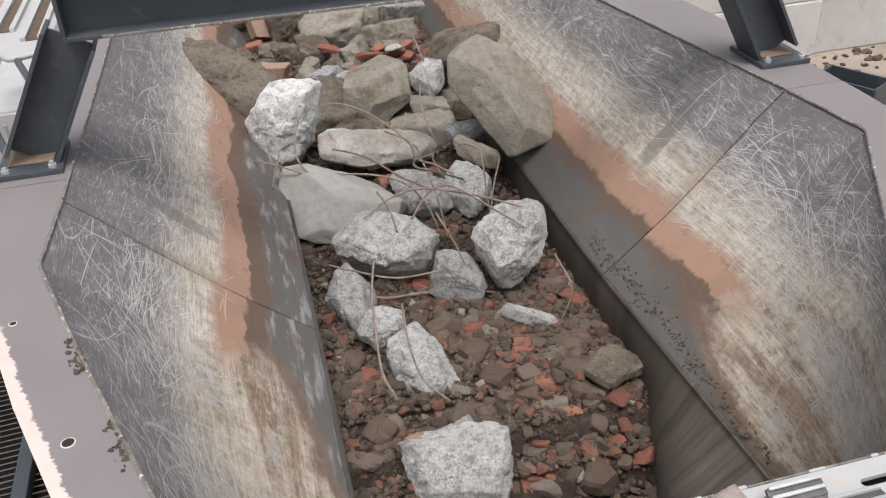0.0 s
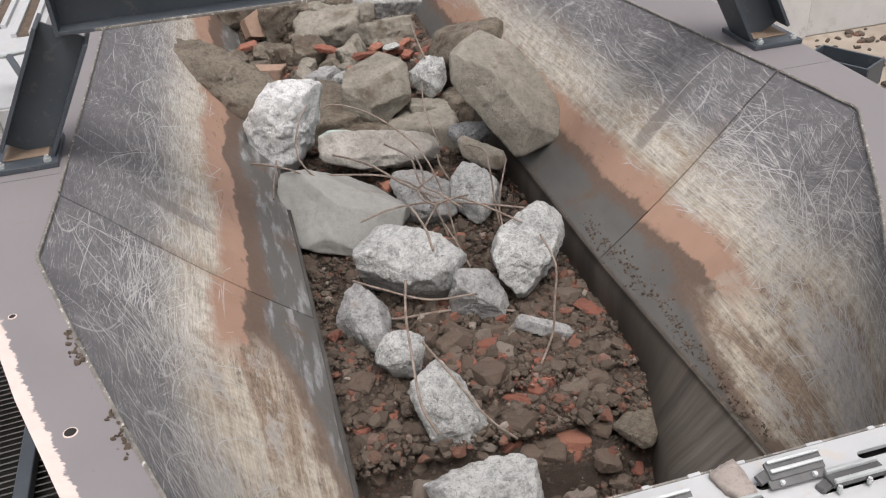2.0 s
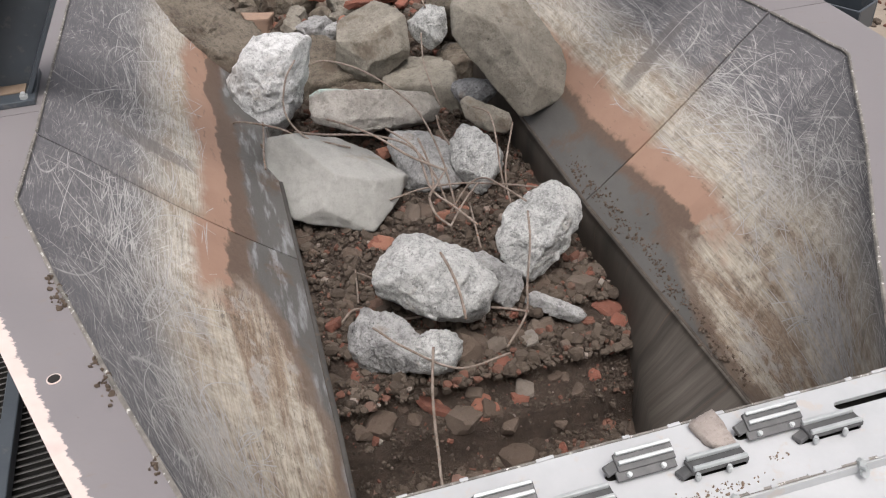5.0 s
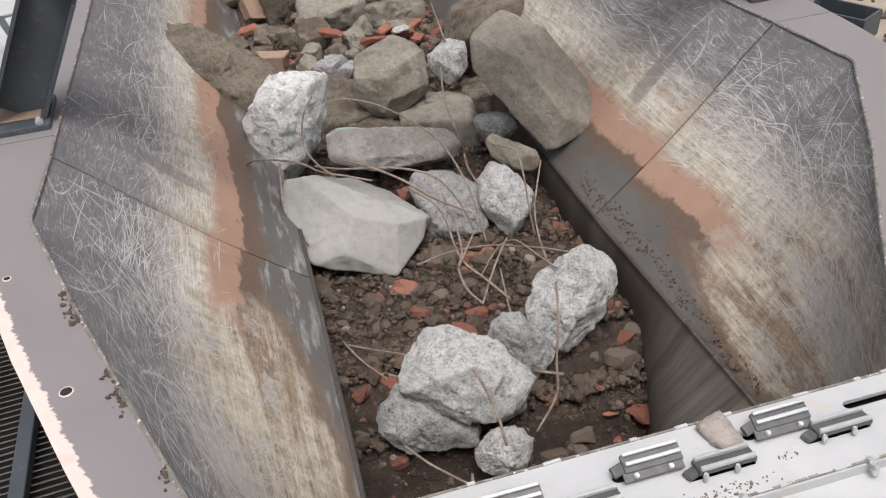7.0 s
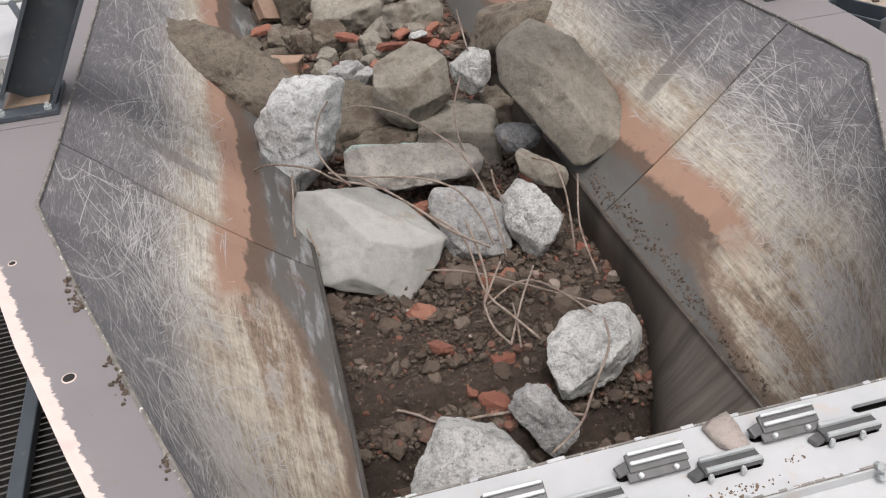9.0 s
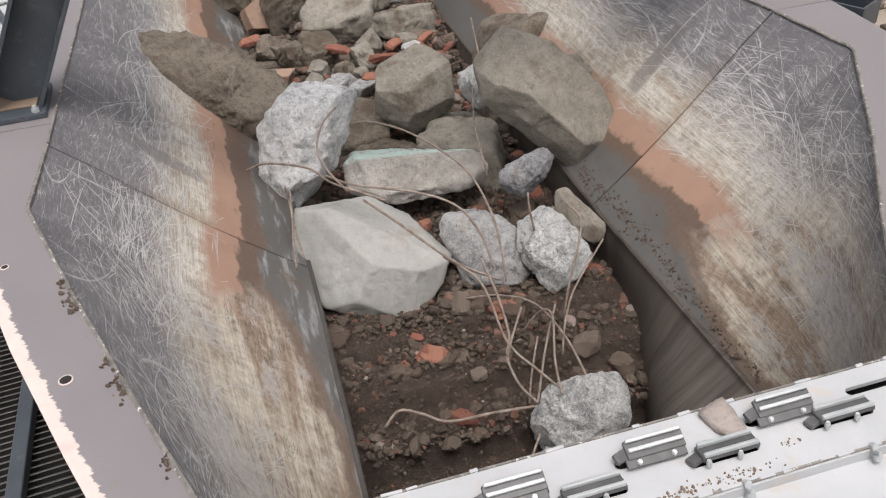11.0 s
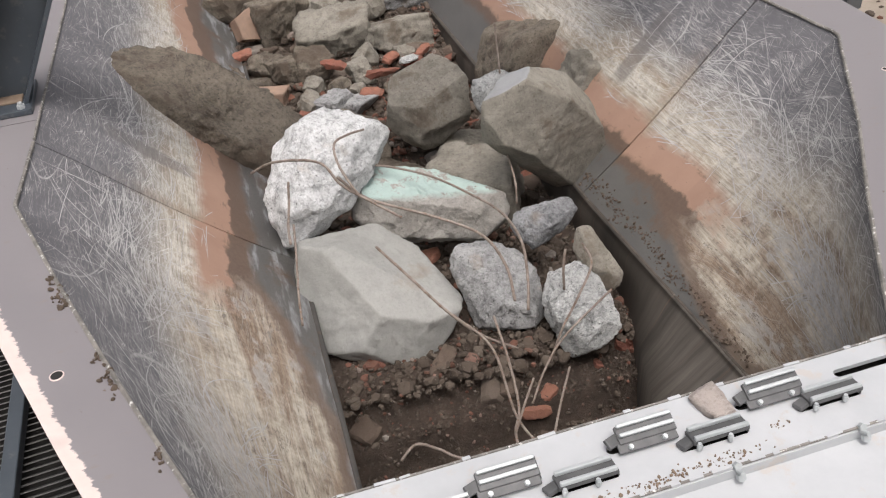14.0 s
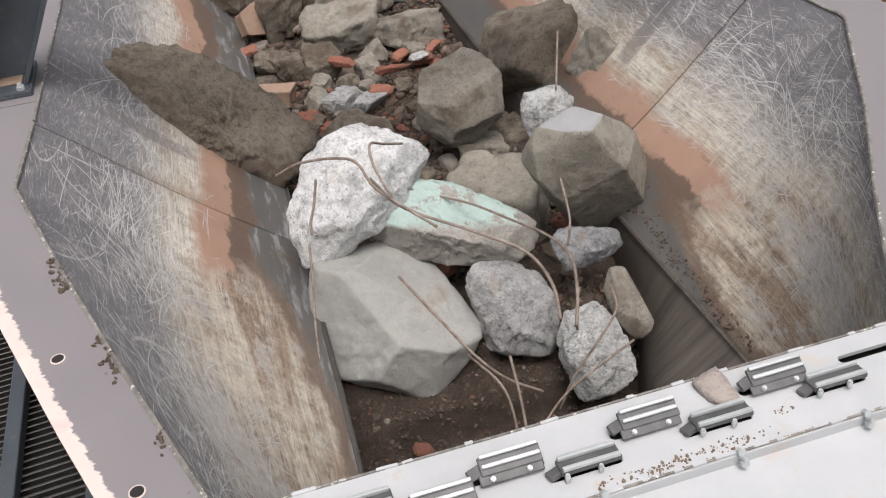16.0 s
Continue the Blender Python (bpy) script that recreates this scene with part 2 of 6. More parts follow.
def concrete(name, dark, light, speck=0.5, relief=0.9, spread=0.0, stain=(0.21, 0.165, 0.12), stained=0.64, scale=1.0):
    """Broken concrete: cement, pale and dark aggregate, pits and earth stains."""
    k = Mat(name, 0.92)
    p = k.vec(k.tc.outputs["Object"])
    shift = k.math("MULTIPLY", k.info.outputs["Random"], 37.0)
    n = k.t.nodes.new("ShaderNodeVectorMath")
    n.operation = "ADD"
    k.put(n.inputs[0], p)
    k.put(n.inputs[1], shift)
    p = n.outputs[0]
    body = k.noise(p, 5 * scale, 5, 0.6)
    sand = k.noise(p, 105, 6, 0.85)
    blot = k.noise(p, 27 * scale, 6, 0.75)
    c = k.mix(k.span(body, 0.32, 0.68), dark, light)
    c = k.mix(k.span(blot, 0.42, 0.66, 0.0, 0.55 * speck), c, tuple(min(0.86, a * 1.22) for a in light))
    c = k.mix(k.span(blot, 0.50, 0.34, 0.0, 0.8 * speck), c, tuple(a * 0.52 for a in dark))
    c = k.mix(k.span(sand, 0.54, 0.66, 0.0, 0.75 * speck), c, tuple(min(0.9, a * 1.35) for a in light))
    c = k.mix(k.span(sand, 0.47, 0.36, 0.0, 0.85 * speck), c, tuple(a * 0.40 for a in dark))
    grit = k.cells(p, 75 * scale)
    pits = k.span(k.noise(p, 95 * scale, 2, 0.5), 0.66, 0.71)
    c = k.mix(k.math("MULTIPLY", pits, min(0.75, speck * 1.2) if speck > 0.3 else 0.1), c, tuple(a * 0.28 for a in dark))
    soil = k.span(k.noise(p, 4.5 * scale, 6, 0.65), stained, stained + 0.10)
    c = k.mix(k.math("MULTIPLY", soil, 0.75), c, stain)
    if spread:
        c = k.mix(k.math("MULTIPLY", k.info.outputs["Random"], spread), c, stain)
    k.colour(c)
    k.bump(k.math("ADD", k.math("ADD", k.math("MULTIPLY", blot, 0.9), k.math("MULTIPLY", sand, 0.55)), k.math("MULTIPLY", grit, -0.25)), relief, 0.012)
    return k


def plain(name, a, b, scale=6, rough=0.7, metal=0.0, bump=0.2, depth=0.002, coord="Object", spots=None):
    k = Mat(name, rough, metal)
    p = k.tc.outputs[coord]
    n = k.noise(p, scale, 6, 0.65)
    c = k.mix(k.span(n, 0.3, 0.7), a, b)
    if spots:
        c = k.mix(k.span(k.noise(p, scale * 3.3, 5, 0.7), 0.58, 0.66), c, spots)
    k.colour(c)
    k.bump(k.noise(p, scale * 9, 4, 0.7), bump, depth)
    return k.m


def varied(name, stops, scale=30, rough=0.95, bump=0.6, depth=0.006, islands=False, dust=(0.16, 0.12, 0.09)):
    """Stones whose tone changes from piece to piece."""
    k = Mat(name, rough)
    p = k.tc.outputs["Object"]
    pick = k.geo.outputs["Random Per Island"] if islands else k.info.outputs["Random"]
    c = k.ramp(pick, stops)
    n = k.noise(p, scale, 6, 0.7)
    c = k.mix(k.span(n, 0.35, 0.75, 0.0, 0.6), c, dust)
    c = k.mix(k.span(k.noise(p, scale * 4, 4, 0.7), 0.6, 0.7, 0, 0.35), c, (0.34, 0.31, 0.27))
    k.colour(c)
    k.bump(k.noise(p, scale * 2, 5, 0.7), bump, depth)
    return k.m


def mint_face():
    """Concrete with a flaking mint coat on its upper face."""
    k = concrete("mint_painted_concrete", (0.25, 0.235, 0.21), (0.42, 0.40, 0.365), 0.4)
    p = k.tc.outputs["Object"]
    _, back, top = k.split(p)
    high = k.math("ADD", k.math("MULTIPLY", back, 0.64), k.math("MULTIPLY", top, 0.77))
    old = k.b.inputs["Base Color"].links[0].from_socket
    flake = k.noise(p, 14, 6, 0.7)
    where = k.math("MULTIPLY", k.span(k.math("ADD", high, k.math("MULTIPLY", flake, 0.03)), 0.078, 0.092), k.span(flake, 0.60, 0.53))
    k.colour(k.mix(where, old, k.mix(k.noise(p, 30, 4), (0.38, 0.50, 0.46), (0.48, 0.60, 0.56))))
    return k.m


def half_clean():
    """Soiled concrete of which one sawn face stayed clean and bluish grey."""
    k = concrete("soiled_concrete_slab", (0.165, 0.15, 0.122), (0.285, 0.265, 0.222), 0.45, 0.6, stain=(0.13, 0.102, 0.075), stained=0.58)
    old = k.b.inputs["Base Color"].links[0].from_socket
    n = k.t.nodes.new("ShaderNodeVectorMath")
    n.operation = "DOT_PRODUCT"
    k.put(n.inputs[0], k.tc.outputs["Normal"])
    n.inputs[1].default_value = CLEAN_FACE
    p = k.tc.outputs["Object"]
    k.colour(k.mix(k.span(n.outputs["Value"], 0.80, 0.88, 0, 0.9), old, k.mix(k.noise(p, 9, 5), (0.27, 0.28, 0.285), (0.37, 0.38, 0.385))))
    return k.m


STEEL = worn_plate()
FLANGE = flange_paint()
WHITISH = concrete("whitish_broken_concrete", (0.43, 0.438, 0.43), (0.70, 0.712, 0.70), 0.85, stain=(0.50, 0.45, 0.38), stained=0.62).m
DARKGREY = concrete("dark_broken_concrete", (0.13, 0.134, 0.137), (0.32, 0.325, 0.33), 0.8, stain=(0.2, 0.17, 0.14), stained=0.62).m
PALE = concrete("pale_broken_concrete", (0.292, 0.299, 0.290), (0.535, 0.545, 0.53), 0.85, stain=(0.36, 0.31, 0.24), stained=0.63).m
GREY = concrete("grey_broken_concrete", (0.20, 0.202, 0.20), (0.39, 0.392, 0.385), 0.75, stain=(0.26, 0.215, 0.165), stained=0.62).m
SMOOTH = concrete("formed_concrete", (0.272, 0.273, 0.254), (0.372, 0.373, 0.348), 0.22, 0.4, stain=(0.27, 0.23, 0.18), stained=0.60, scale=0.7).m
SOILED = concrete("soiled_concrete", (0.165, 0.15, 0.122), (0.295, 0.275, 0.232), 0.45, 0.6, stain=(0.12, 0.092, 0.066), stained=0.56).m
EARTHY = concrete("earth_caked_concrete", (0.10, 0.082, 0.062), (0.215, 0.185, 0.145), 0.75, 1.0, stain=(0.09, 0.066, 0.047), stained=0.52).m
CLEAN_FACE = (-0.94, 0.30, 0.15)
SLABBED = half_clean()
MINT = mint_face()
SOIL = plain("damp_soil", (0.050, 0.034, 0.024), (0.100, 0.071, 0.053), 22, 0.95, 0, 1.0, 0.02, spots=(0.115, 0.088, 0.066))
RUBBLE = varied("rubble_stone", [(0.0, (0.092, 0.066, 0.049)), (0.5, (0.132, 0.098, 0.075)), (0.85, (0.17, 0.138, 0.112)), (1.0, (0.28, 0.255, 0.225))], dust=(0.085, 0.063, 0.047))
BRICK = varied("brick_fragment", [(0.0, (0.17, 0.065, 0.044)), (0.6, (0.25, 0.09, 0.06)), (1.0, (0.33, 0.15, 0.10))], dust=(0.10, 0.064, 0.046))
PALEBRICK = varied("mortared_brick", [(0.0, (0.26, 0.15, 0.10)), (1.0, (0.33, 0.23, 0.17))], dust=(0.20, 0.15, 0.115))
GRAVEL = varied("gravel", [(0.0, (0.055, 0.041, 0.030)), (0.55, (0.085, 0.065, 0.049)), (0.84, (0.115, 0.093, 0.072)), (0.88, (0.15, 0.065, 0.043)), (0.965, (0.18, 0.08, 0.055)), (1.0, (0.30, 0.27, 0.235))], islands=True, dust=(0.075, 0.056, 0.042))
REBAR = plain("rusty_rebar", (0.15, 0.11, 0.085), (0.34, 0.29, 0.25), 30, 0.8, 0.2, 0.5, 0.002, spots=(0.20, 0.095, 0.05))
DARKPAINT = plain("dark_slate_paint", (0.040, 0.050, 0.060), (0.062, 0.074, 0.086), 5, 0.42, 0, 0.08, spots=(0.085, 0.09, 0.095))
RUSTDUST = plain("rusty_dust", (0.15, 0.105, 0.072), (0.24, 0.18, 0.13), 14, 0.95, 0, 0.4)
ZINC = plain("galvanised_steel", (0.37, 0.40, 0.40), (0.50, 0.52, 0.52), 18, 0.45, 0.3, 0.1)
WHITE = plain("dusty_white_paint", (0.395, 0.408, 0.416), (0.468, 0.48, 0.487), 5, 0.5, 0, 0.08, spots=(0.44, 0.415, 0.39))
CHIP = plain("bare_chipped_edge", (0.10, 0.095, 0.085), (0.30, 0.28, 0.25), 22, 0.7, 0.2, 0.4, spots=(0.75, 0.74, 0.70))
CLOD = plain("dried_mud_clods", (0.075, 0.056, 0.042), (0.14, 0.105, 0.078), 30, 1.0, 0, 0.8, 0.004)
TROUGH = plain("dark_trough_steel", (0.038, 0.036, 0.033), (0.085, 0.080, 0.072), 5, 0.6, 0.1, 0.25, spots=(0.085, 0.068, 0.052))
LOUVRE = plain("dusty_black_louvre", (0.05, 0.05, 0.05), (0.11, 0.105, 0.10), 12, 0.6)
# near-black paint for the shade inside holes and gaps
HOLE_SHADE = plain("hole_shade_paint", (0.012, 0.011, 0.010), (0.02, 0.018, 0.016), 8, 0.9)
WALLCONC = plain("pale_cast_concrete", (0.44, 0.435, 0.42), (0.54, 0.535, 0.52), 1.4, 0.85, 0, 0.2, spots=(0.40, 0.39, 0.37))
GROUND = plain("trodden_earth", (0.20, 0.165, 0.13), (0.36, 0.315, 0.26), 0.9, 0.95, 0, 0.7, 0.02, spots=(0.26, 0.21, 0.165))


# ---- building helpers ----
def part(name, bm, material, parent=None, label="", smooth=False):
    me = bpy.data.meshes.new(name)
    bm.to_mesh(me)
    bm.free()
    me.materials.append(material)
    if smooth:
        me.polygons.foreach_set("use_smooth", [True] * len(me.polygons))
    ob = new(name, me)
    ob.parent = parent
    return tagged(ob, label)


def block(bm, size, m=None, bevel=0.0):
    """A box of that size, at the pose m, with bevelled edges."""
    made = bmesh.ops.create_cube(bm, size=1.0, matrix=(m or Matrix()) @ Matrix.Diagonal((*size, 1)))
    if bevel:
        es = list({e for v in made["verts"] for e in v.link_edges})
        bmesh.ops.bevel(bm, geom=es, offset=bevel, segments=2, affect="EDGES", profile=0.5)
    return bm


def rod(bm, radius, length, m, sides=12):
    bmesh.ops.create_cone(bm, cap_ends=True, segments=sides, radius1=radius, radius2=radius, depth=length, matrix=m)
    return bm


def bar_between(bm, a, b, w, h, bevel=0.003):
    a, b = Vector(a), Vector(b)
    q = (b - a).to_track_quat("X", "Z").to_matrix().to_4x4()
    return block(bm, ((b - a).length, w, h), Matrix.Translation((a + b) / 2) @ q, bevel)


def sheet(name, rows, thick, material, parent=None, label="", uvs=None, smooth=False):
    """A grid of points (rows of Vectors) as one plate; thick is laid on behind it."""
    bm = bmesh.new()
    uv = bm.loops.layers.uv.new("UVMap")
    nr, nc = len(rows), len(rows[0])
    tops = [[bm.verts.new(p) for p in r] for r in rows]
    where = {}
    for i in range(nr):
        for j in range(nc):
            where[tops[i][j]] = uvs[i][j] if uvs else (0, 0)
    faces = [bm.faces.new((tops[i][j], tops[i][j + 1], tops[i + 1][j + 1], tops[i + 1][j])) for i in range(nr - 1) for j in range(nc - 1)]
    bm.normal_update()
    down = {v: bm.verts.new(v.co - v.normal * thick) for r in tops for v in r}
    for v, d in down.items():
        where[d] = where[v]
    for f in faces:
        bm.faces.new([down[v] for v in reversed(f.verts)])
    ring = [tops[0][j] for j in range(nc)] + [tops[i][-1] for i in range(1, nr)] + [tops[-1][j] for j in range(nc - 2, -1, -1)] + [tops[i][0] for i in range(nr - 2, 0, -1)]
    for a, b in zip(ring, ring[1:] + ring[:1]):
        bm.faces.new((b, a, down[a], down[b]))
    for f in bm.faces:
        for lp in f.loops:
            lp[uv].uv = where[lp.vert]
    bmesh.ops.recalc_face_normals(bm, faces=bm.faces)
    return part(name, bm, material, parent, label, smooth)


BALLS = {}


def ball(level):
    if level not in BALLS:
        bm = bmesh.new()
        bmesh.ops.create_icosphere(bm, subdivisions=level, radius=1.0)
        bm.verts.ensure_lookup_table()
        BALLS[level] = (np.array([v.co[:] for v in bm.verts]), [tuple(v.index for v in f.verts) for f in bm.faces])
        bm.free()
    return BALLS[level]


def broken(name, size, seed, breaks=(), level=5, sharp=30, random_cuts=9, rough=1.0, keep=0.76, grain=0.5, chips=0):
    """The mesh of a broken lump, chiselled by planes, with blunt breaks and a crumbling skin. Without breaks it is a box
    of that size, chipped at random; breaks are its own faces: a direction, and how far out the face lies."""
    rng = np.random.RandomState(seed)
    dirs, faces = ball(level)
    planes = []
    for a, b, c, reach in breaks:
        n = np.array([a, b, c], float)
        planes.append((n / np.linalg.norm(n), reach))
    half = np.array(size) / 2 if size else np.full(3, float(np.mean([d for _, d in planes])))
    for ax in range(3 if size else 0):
        for s in (-1, 1):
            n = np.zeros(3)
            n[ax] = s
            n += rng.normal(0, 0.16 if random_cuts > 5 else 0.07, 3)
            n /= np.linalg.norm(n)
            planes.append((n, half[ax]))
    for _ in range(random_cuts if size else 0):
        n = rng.normal(0, 1, 3) / half
        n /= np.linalg.norm(n)
        planes.append((n, rng.uniform(keep - 0.12, keep + 0.08) * np.sum(np.abs(n) * half)))
    total = np.zeros(len(dirs))
    for n, d in planes:
        total += np.maximum(0, dirs @ n / d) ** sharp
    pts = dirs * (total ** (-1.0 / sharp))[:, None]
    # chips struck off corners and edges
    for _ in range(0 if size else chips):
        n = rng.normal(0, 1, 3)
        n /= np.linalg.norm(n)
        d = float(np.max(pts @ n)) * rng.uniform(0.86, 0.95)
        pts *= np.minimum(1.0, d / np.maximum(pts @ n, 1e-6))[:, None]
    if chips:
        pts = pts * (1.0 + 0.003 * chips)
    s = float(np.mean(half))
    off = Vector(rng.uniform(-50, 50, 3))
    out = []
    for p, d in zip(pts, dirs):
        q = Vector(p) / s
        h = 0.03 * noise.noise(q * 1.3 + off) + 0.03 - 0.085 * abs(noise.noise(q * 1.9 + off)) - 0.055 * abs(noise.noise(q * 4.3 - off))
        h += 0.040 * math.tanh(9 * noise.noise(q * 1.7 - off)) + 0.022 * math.tanh(8 * noise.noise(q * 3.9 + off * 0.7))
        if level >= 3:
            h += 0.026 * noise.noise(q * 6.7 + off) - 0.050 * max(0.0, noise.noise(q * 2.6 - off) - 0.15)
        if level >= 4:
            g = Vector(p)
            h += grain * (0.0060 * noise.noise(g * 44 + off) + 0.0055 * noise.noise(g * 105 + off)) / s
        if level >= 6:
            h += grain * 0.0050 * noise.noise(g * 230 + off) / s
        out.append(tuple(np.array(p) + d * h * s * rough))
    me = bpy.data.meshes.new(name)
    me.from_pydata(out, [], faces)
    me.polygons.foreach_set("use_smooth", [level >= 4] * len(me.polygons))
    me.update()
    return me


def tube(bm, pts, r, sides=7, ribs=True):
    """A bar bent through the points, with rolled ribs."""
    fine = []
    p = [Vector(q) for q in pts]
    p = [p[0] * 2 - p[1]] + p + [p[-1] * 2 - p[-2]]
    for i in range(1, len(p) - 2):
        n = max(4, int((p[i + 1] - p[i]).length / 0.012))
        for s in range(n):
            t = s / n
            fine.append(0.5 * ((2 * p[i]) + (p[i + 1] - p[i - 1]) * t + (2 * p[i - 1] - 5 * p[i] + 4 * p[i + 1] - p[i + 2]) * t * t + (3 * p[i] - p[i - 1] - 3 * p[i + 1] + p[i + 2]) * t ** 3))
    fine.append(p[-2])
    rings, side = [], Vector((0.3, 0.2, 0.9))
    for i, c in enumerate(fine):
        d = (fine[min(i + 1, len(fine) - 1)] - fine[max(i - 1, 0)]).normalized()
        a = d.cross(side).normalized()
        b = d.cross(a)
        side = a.cross(d)
        rr = r * (1.12 if ribs and i % 2 else 0.94)
        rings.append([bm.verts.new(c + a * rr * math.cos(k * math.tau / sides) + b * rr * math.sin(k * math.tau / sides)) for k in range(sides)])
    for a, b in zip(rings, rings[1:]):
        for k in range(sides):
            bm.faces.new((a[k], a[(k + 1) % sides], b[(k + 1) % sides], b[k]))
    bm.faces.new(rings[0][::-1])
    bm.faces.new(rings[-1])
    return bm


def lerp(x, table):
    return float(np.interp(x, [a for a, _ in table], [b for _, b in table]))


def grouped(name, label, category, group="", kind=""):
    return tagged(new(name), label, category, group, kind)


# ---- the hopper ----
RIM_Z, LIP_Z, SEAM_Y, DECK_FAR = 0.876, 0.185, 2.70, 7.2
RIM_LEFT = [(0.9, -0.165), (1.06, -0.214), (1.446, -0.355), (1.87, -0.500), (2.31, -0.640), (2.68, -0.616), (3.9, -0.570), (7.2, -0.47)]
RIM_RIGHT = [(0.9, 1.14), (1.131, 1.286), (1.42, 1.474), (1.771, 1.715), (2.30, 2.040), (2.68, 1.995), (4.0, 1.805), (7.2, 1.55)]
LIP_LEFT = [(0.9, 0.075), (1.57, 0.096), (1.9, 0.105), (2.5, 0.115), (3.3, 0.122), (7.2, 0.13)]
LIP_RIGHT = [(0.9, 1.345), (1.6, 1.335), (2.08, 1.318), (2.66, 1.297), (7.2, 1.30)]


def plate_point(rim, lip, y, s):
    """The wall plate's surface: y along the hopper, s from its foot (0) to the rim (1)."""
    a, b = Vector((lerp(y, lip), y, LIP_Z)), Vector((lerp(y, rim), y, RIM_Z))
    c = a.lerp(b, s)
    c.z -= 0.022 * math.sin(math.pi * min(1, s / 0.85)) if s < 0.85 else 0
    c.z += 0.006 * noise.noise(Vector((c.x * 2.1, y * 1.7, 3.0)))
    return c


def hopper_wall(name, rim, lip, y0, y1, mirror):
    ys = sorted({round(y, 4) for y in list(np.linspace(y0, y1, 60)) + [y for y, _ in rim if y0 < y < y1]})
    rows, uvs = [], []
    for y in ys:
        a, b = Vector((lerp(y, lip), y, LIP_Z)), Vector((lerp(y, rim), y, RIM_Z))
        n, run = 41, (b - a).length
        line, ul = [], []
        for k in range(n):
            s = k / (n - 1)
            line.append(plate_point(rim, lip, y, s))
            ul.append((s * run, y))
        rows.append(line if mirror else line[::-1])
        uvs.append(ul if mirror else ul[::-1])
    ob = sheet(name, rows, 0.014, STEEL, None, "", uvs)
    return tagged(ob, "scratched steel hopper wall plate, mud-caked towards its foot", "hopper wall", kind="structure")


def scores(wall, rim, lip, y0, y1, count, seed, middle=0.63):
    """Bright scores that sliding rubble has cut into a wall plate: thin tapered ribbons, straight or bowed."""
    r = random.Random(seed)
    vs, fs = [], []
    for _ in range(count):
        y = y0 + 0.02 + (y1 - y0 - 0.04) * r.random() ** 1.4
        run = math.hypot(lerp(y, rim) - lerp(y, lip), RIM_Z - LIP_Z)
        s = min(0.97, max(0.40, r.gauss(middle, 0.12)))
        if noise.noise(Vector((y * 2.6, s * 3.2, seed))) < r.uniform(-0.30, 0.25):
            continue
        kind = r.random()
        turn = r.gauss(0, 0.24) if kind < 0.86 else r.uniform(-1.6, 1.6)
        bow = r.gauss(0, 1.0) if kind < 0.93 else r.choice((-1, 1)) * r.uniform(3, 7)
        length = r.uniform(0.04, 0.16) if kind < 0.5 else r.uniform(0.12, 0.42)
        wide = r.uniform(0.0005, 0.0013) if kind < 0.8 else r.uniform(0.0010, 0.0018)
        n = max(5, int(length / 0.012))
        last = None
        for i in range(n + 1):
            if not (y0 + 0.01 < y < y1 - 0.01 and 0.36 < s < 0.985):
                break
            c = plate_point(rim, lip, y, s)
            du = plate_point(rim, lip, y, s + 0.01) - c
            dy = plate_point(rim, lip, y + 0.01, s) - c
            up = du.cross(dy).normalized()
            up = up if up.z > 0 else -up
            head = dy.normalized() * math.cos(turn) + du.normalized() * math.sin(turn)
            side = up.cross(head) * wide * (0.25 + math.sin(math.pi * i / n))
            vs += [tuple(c + up * 0.0011 + side), tuple(c + up * 0.0011 - side)]
            k = len(vs)
            if last is not None:
                fs.append((last - 2, last - 1, k - 1, k - 2))
            last = k
            step = length / n
            y += step * math.cos(turn)
            s += step * math.sin(turn) / run
            turn += bow * step
    me = bpy.data.meshes.new("score_marks")
    me.from_pydata(vs, [], fs)
    me.materials.append(SCORE)
    ob = new("score_marks", me)
    ob.parent = wall
    tagged(ob, "bright score marks cut by sliding rubble", kind="stuff")


SCORE = plain("bright_scored_steel", (0.29, 0.285, 0.28), (0.52, 0.51, 0.495), 40, 0.55, 0.0, 0.1)
# the darker, less scratched strip on the two sides lies at the same place along the hopper
scores(hopper_wall("wall_1", RIM_LEFT, LIP_LEFT, 0.98, SEAM_Y - 0.004, 0), RIM_LEFT, LIP_LEFT, 0.98, SEAM_Y - 0.004, 1200, 21)
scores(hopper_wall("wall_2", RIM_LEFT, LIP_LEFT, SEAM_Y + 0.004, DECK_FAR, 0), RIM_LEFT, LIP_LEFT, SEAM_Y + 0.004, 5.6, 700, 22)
scores(hopper_wall("wall_3", RIM_RIGHT, LIP_RIGHT, 0.98, SEAM_Y - 0.004, 1), RIM_RIGHT, LIP_RIGHT, 0.98, SEAM_Y - 0.004, 1300, 23, 0.63)
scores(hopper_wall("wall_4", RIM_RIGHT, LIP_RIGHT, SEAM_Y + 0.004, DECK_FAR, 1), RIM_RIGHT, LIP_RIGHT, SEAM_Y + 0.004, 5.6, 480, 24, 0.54)


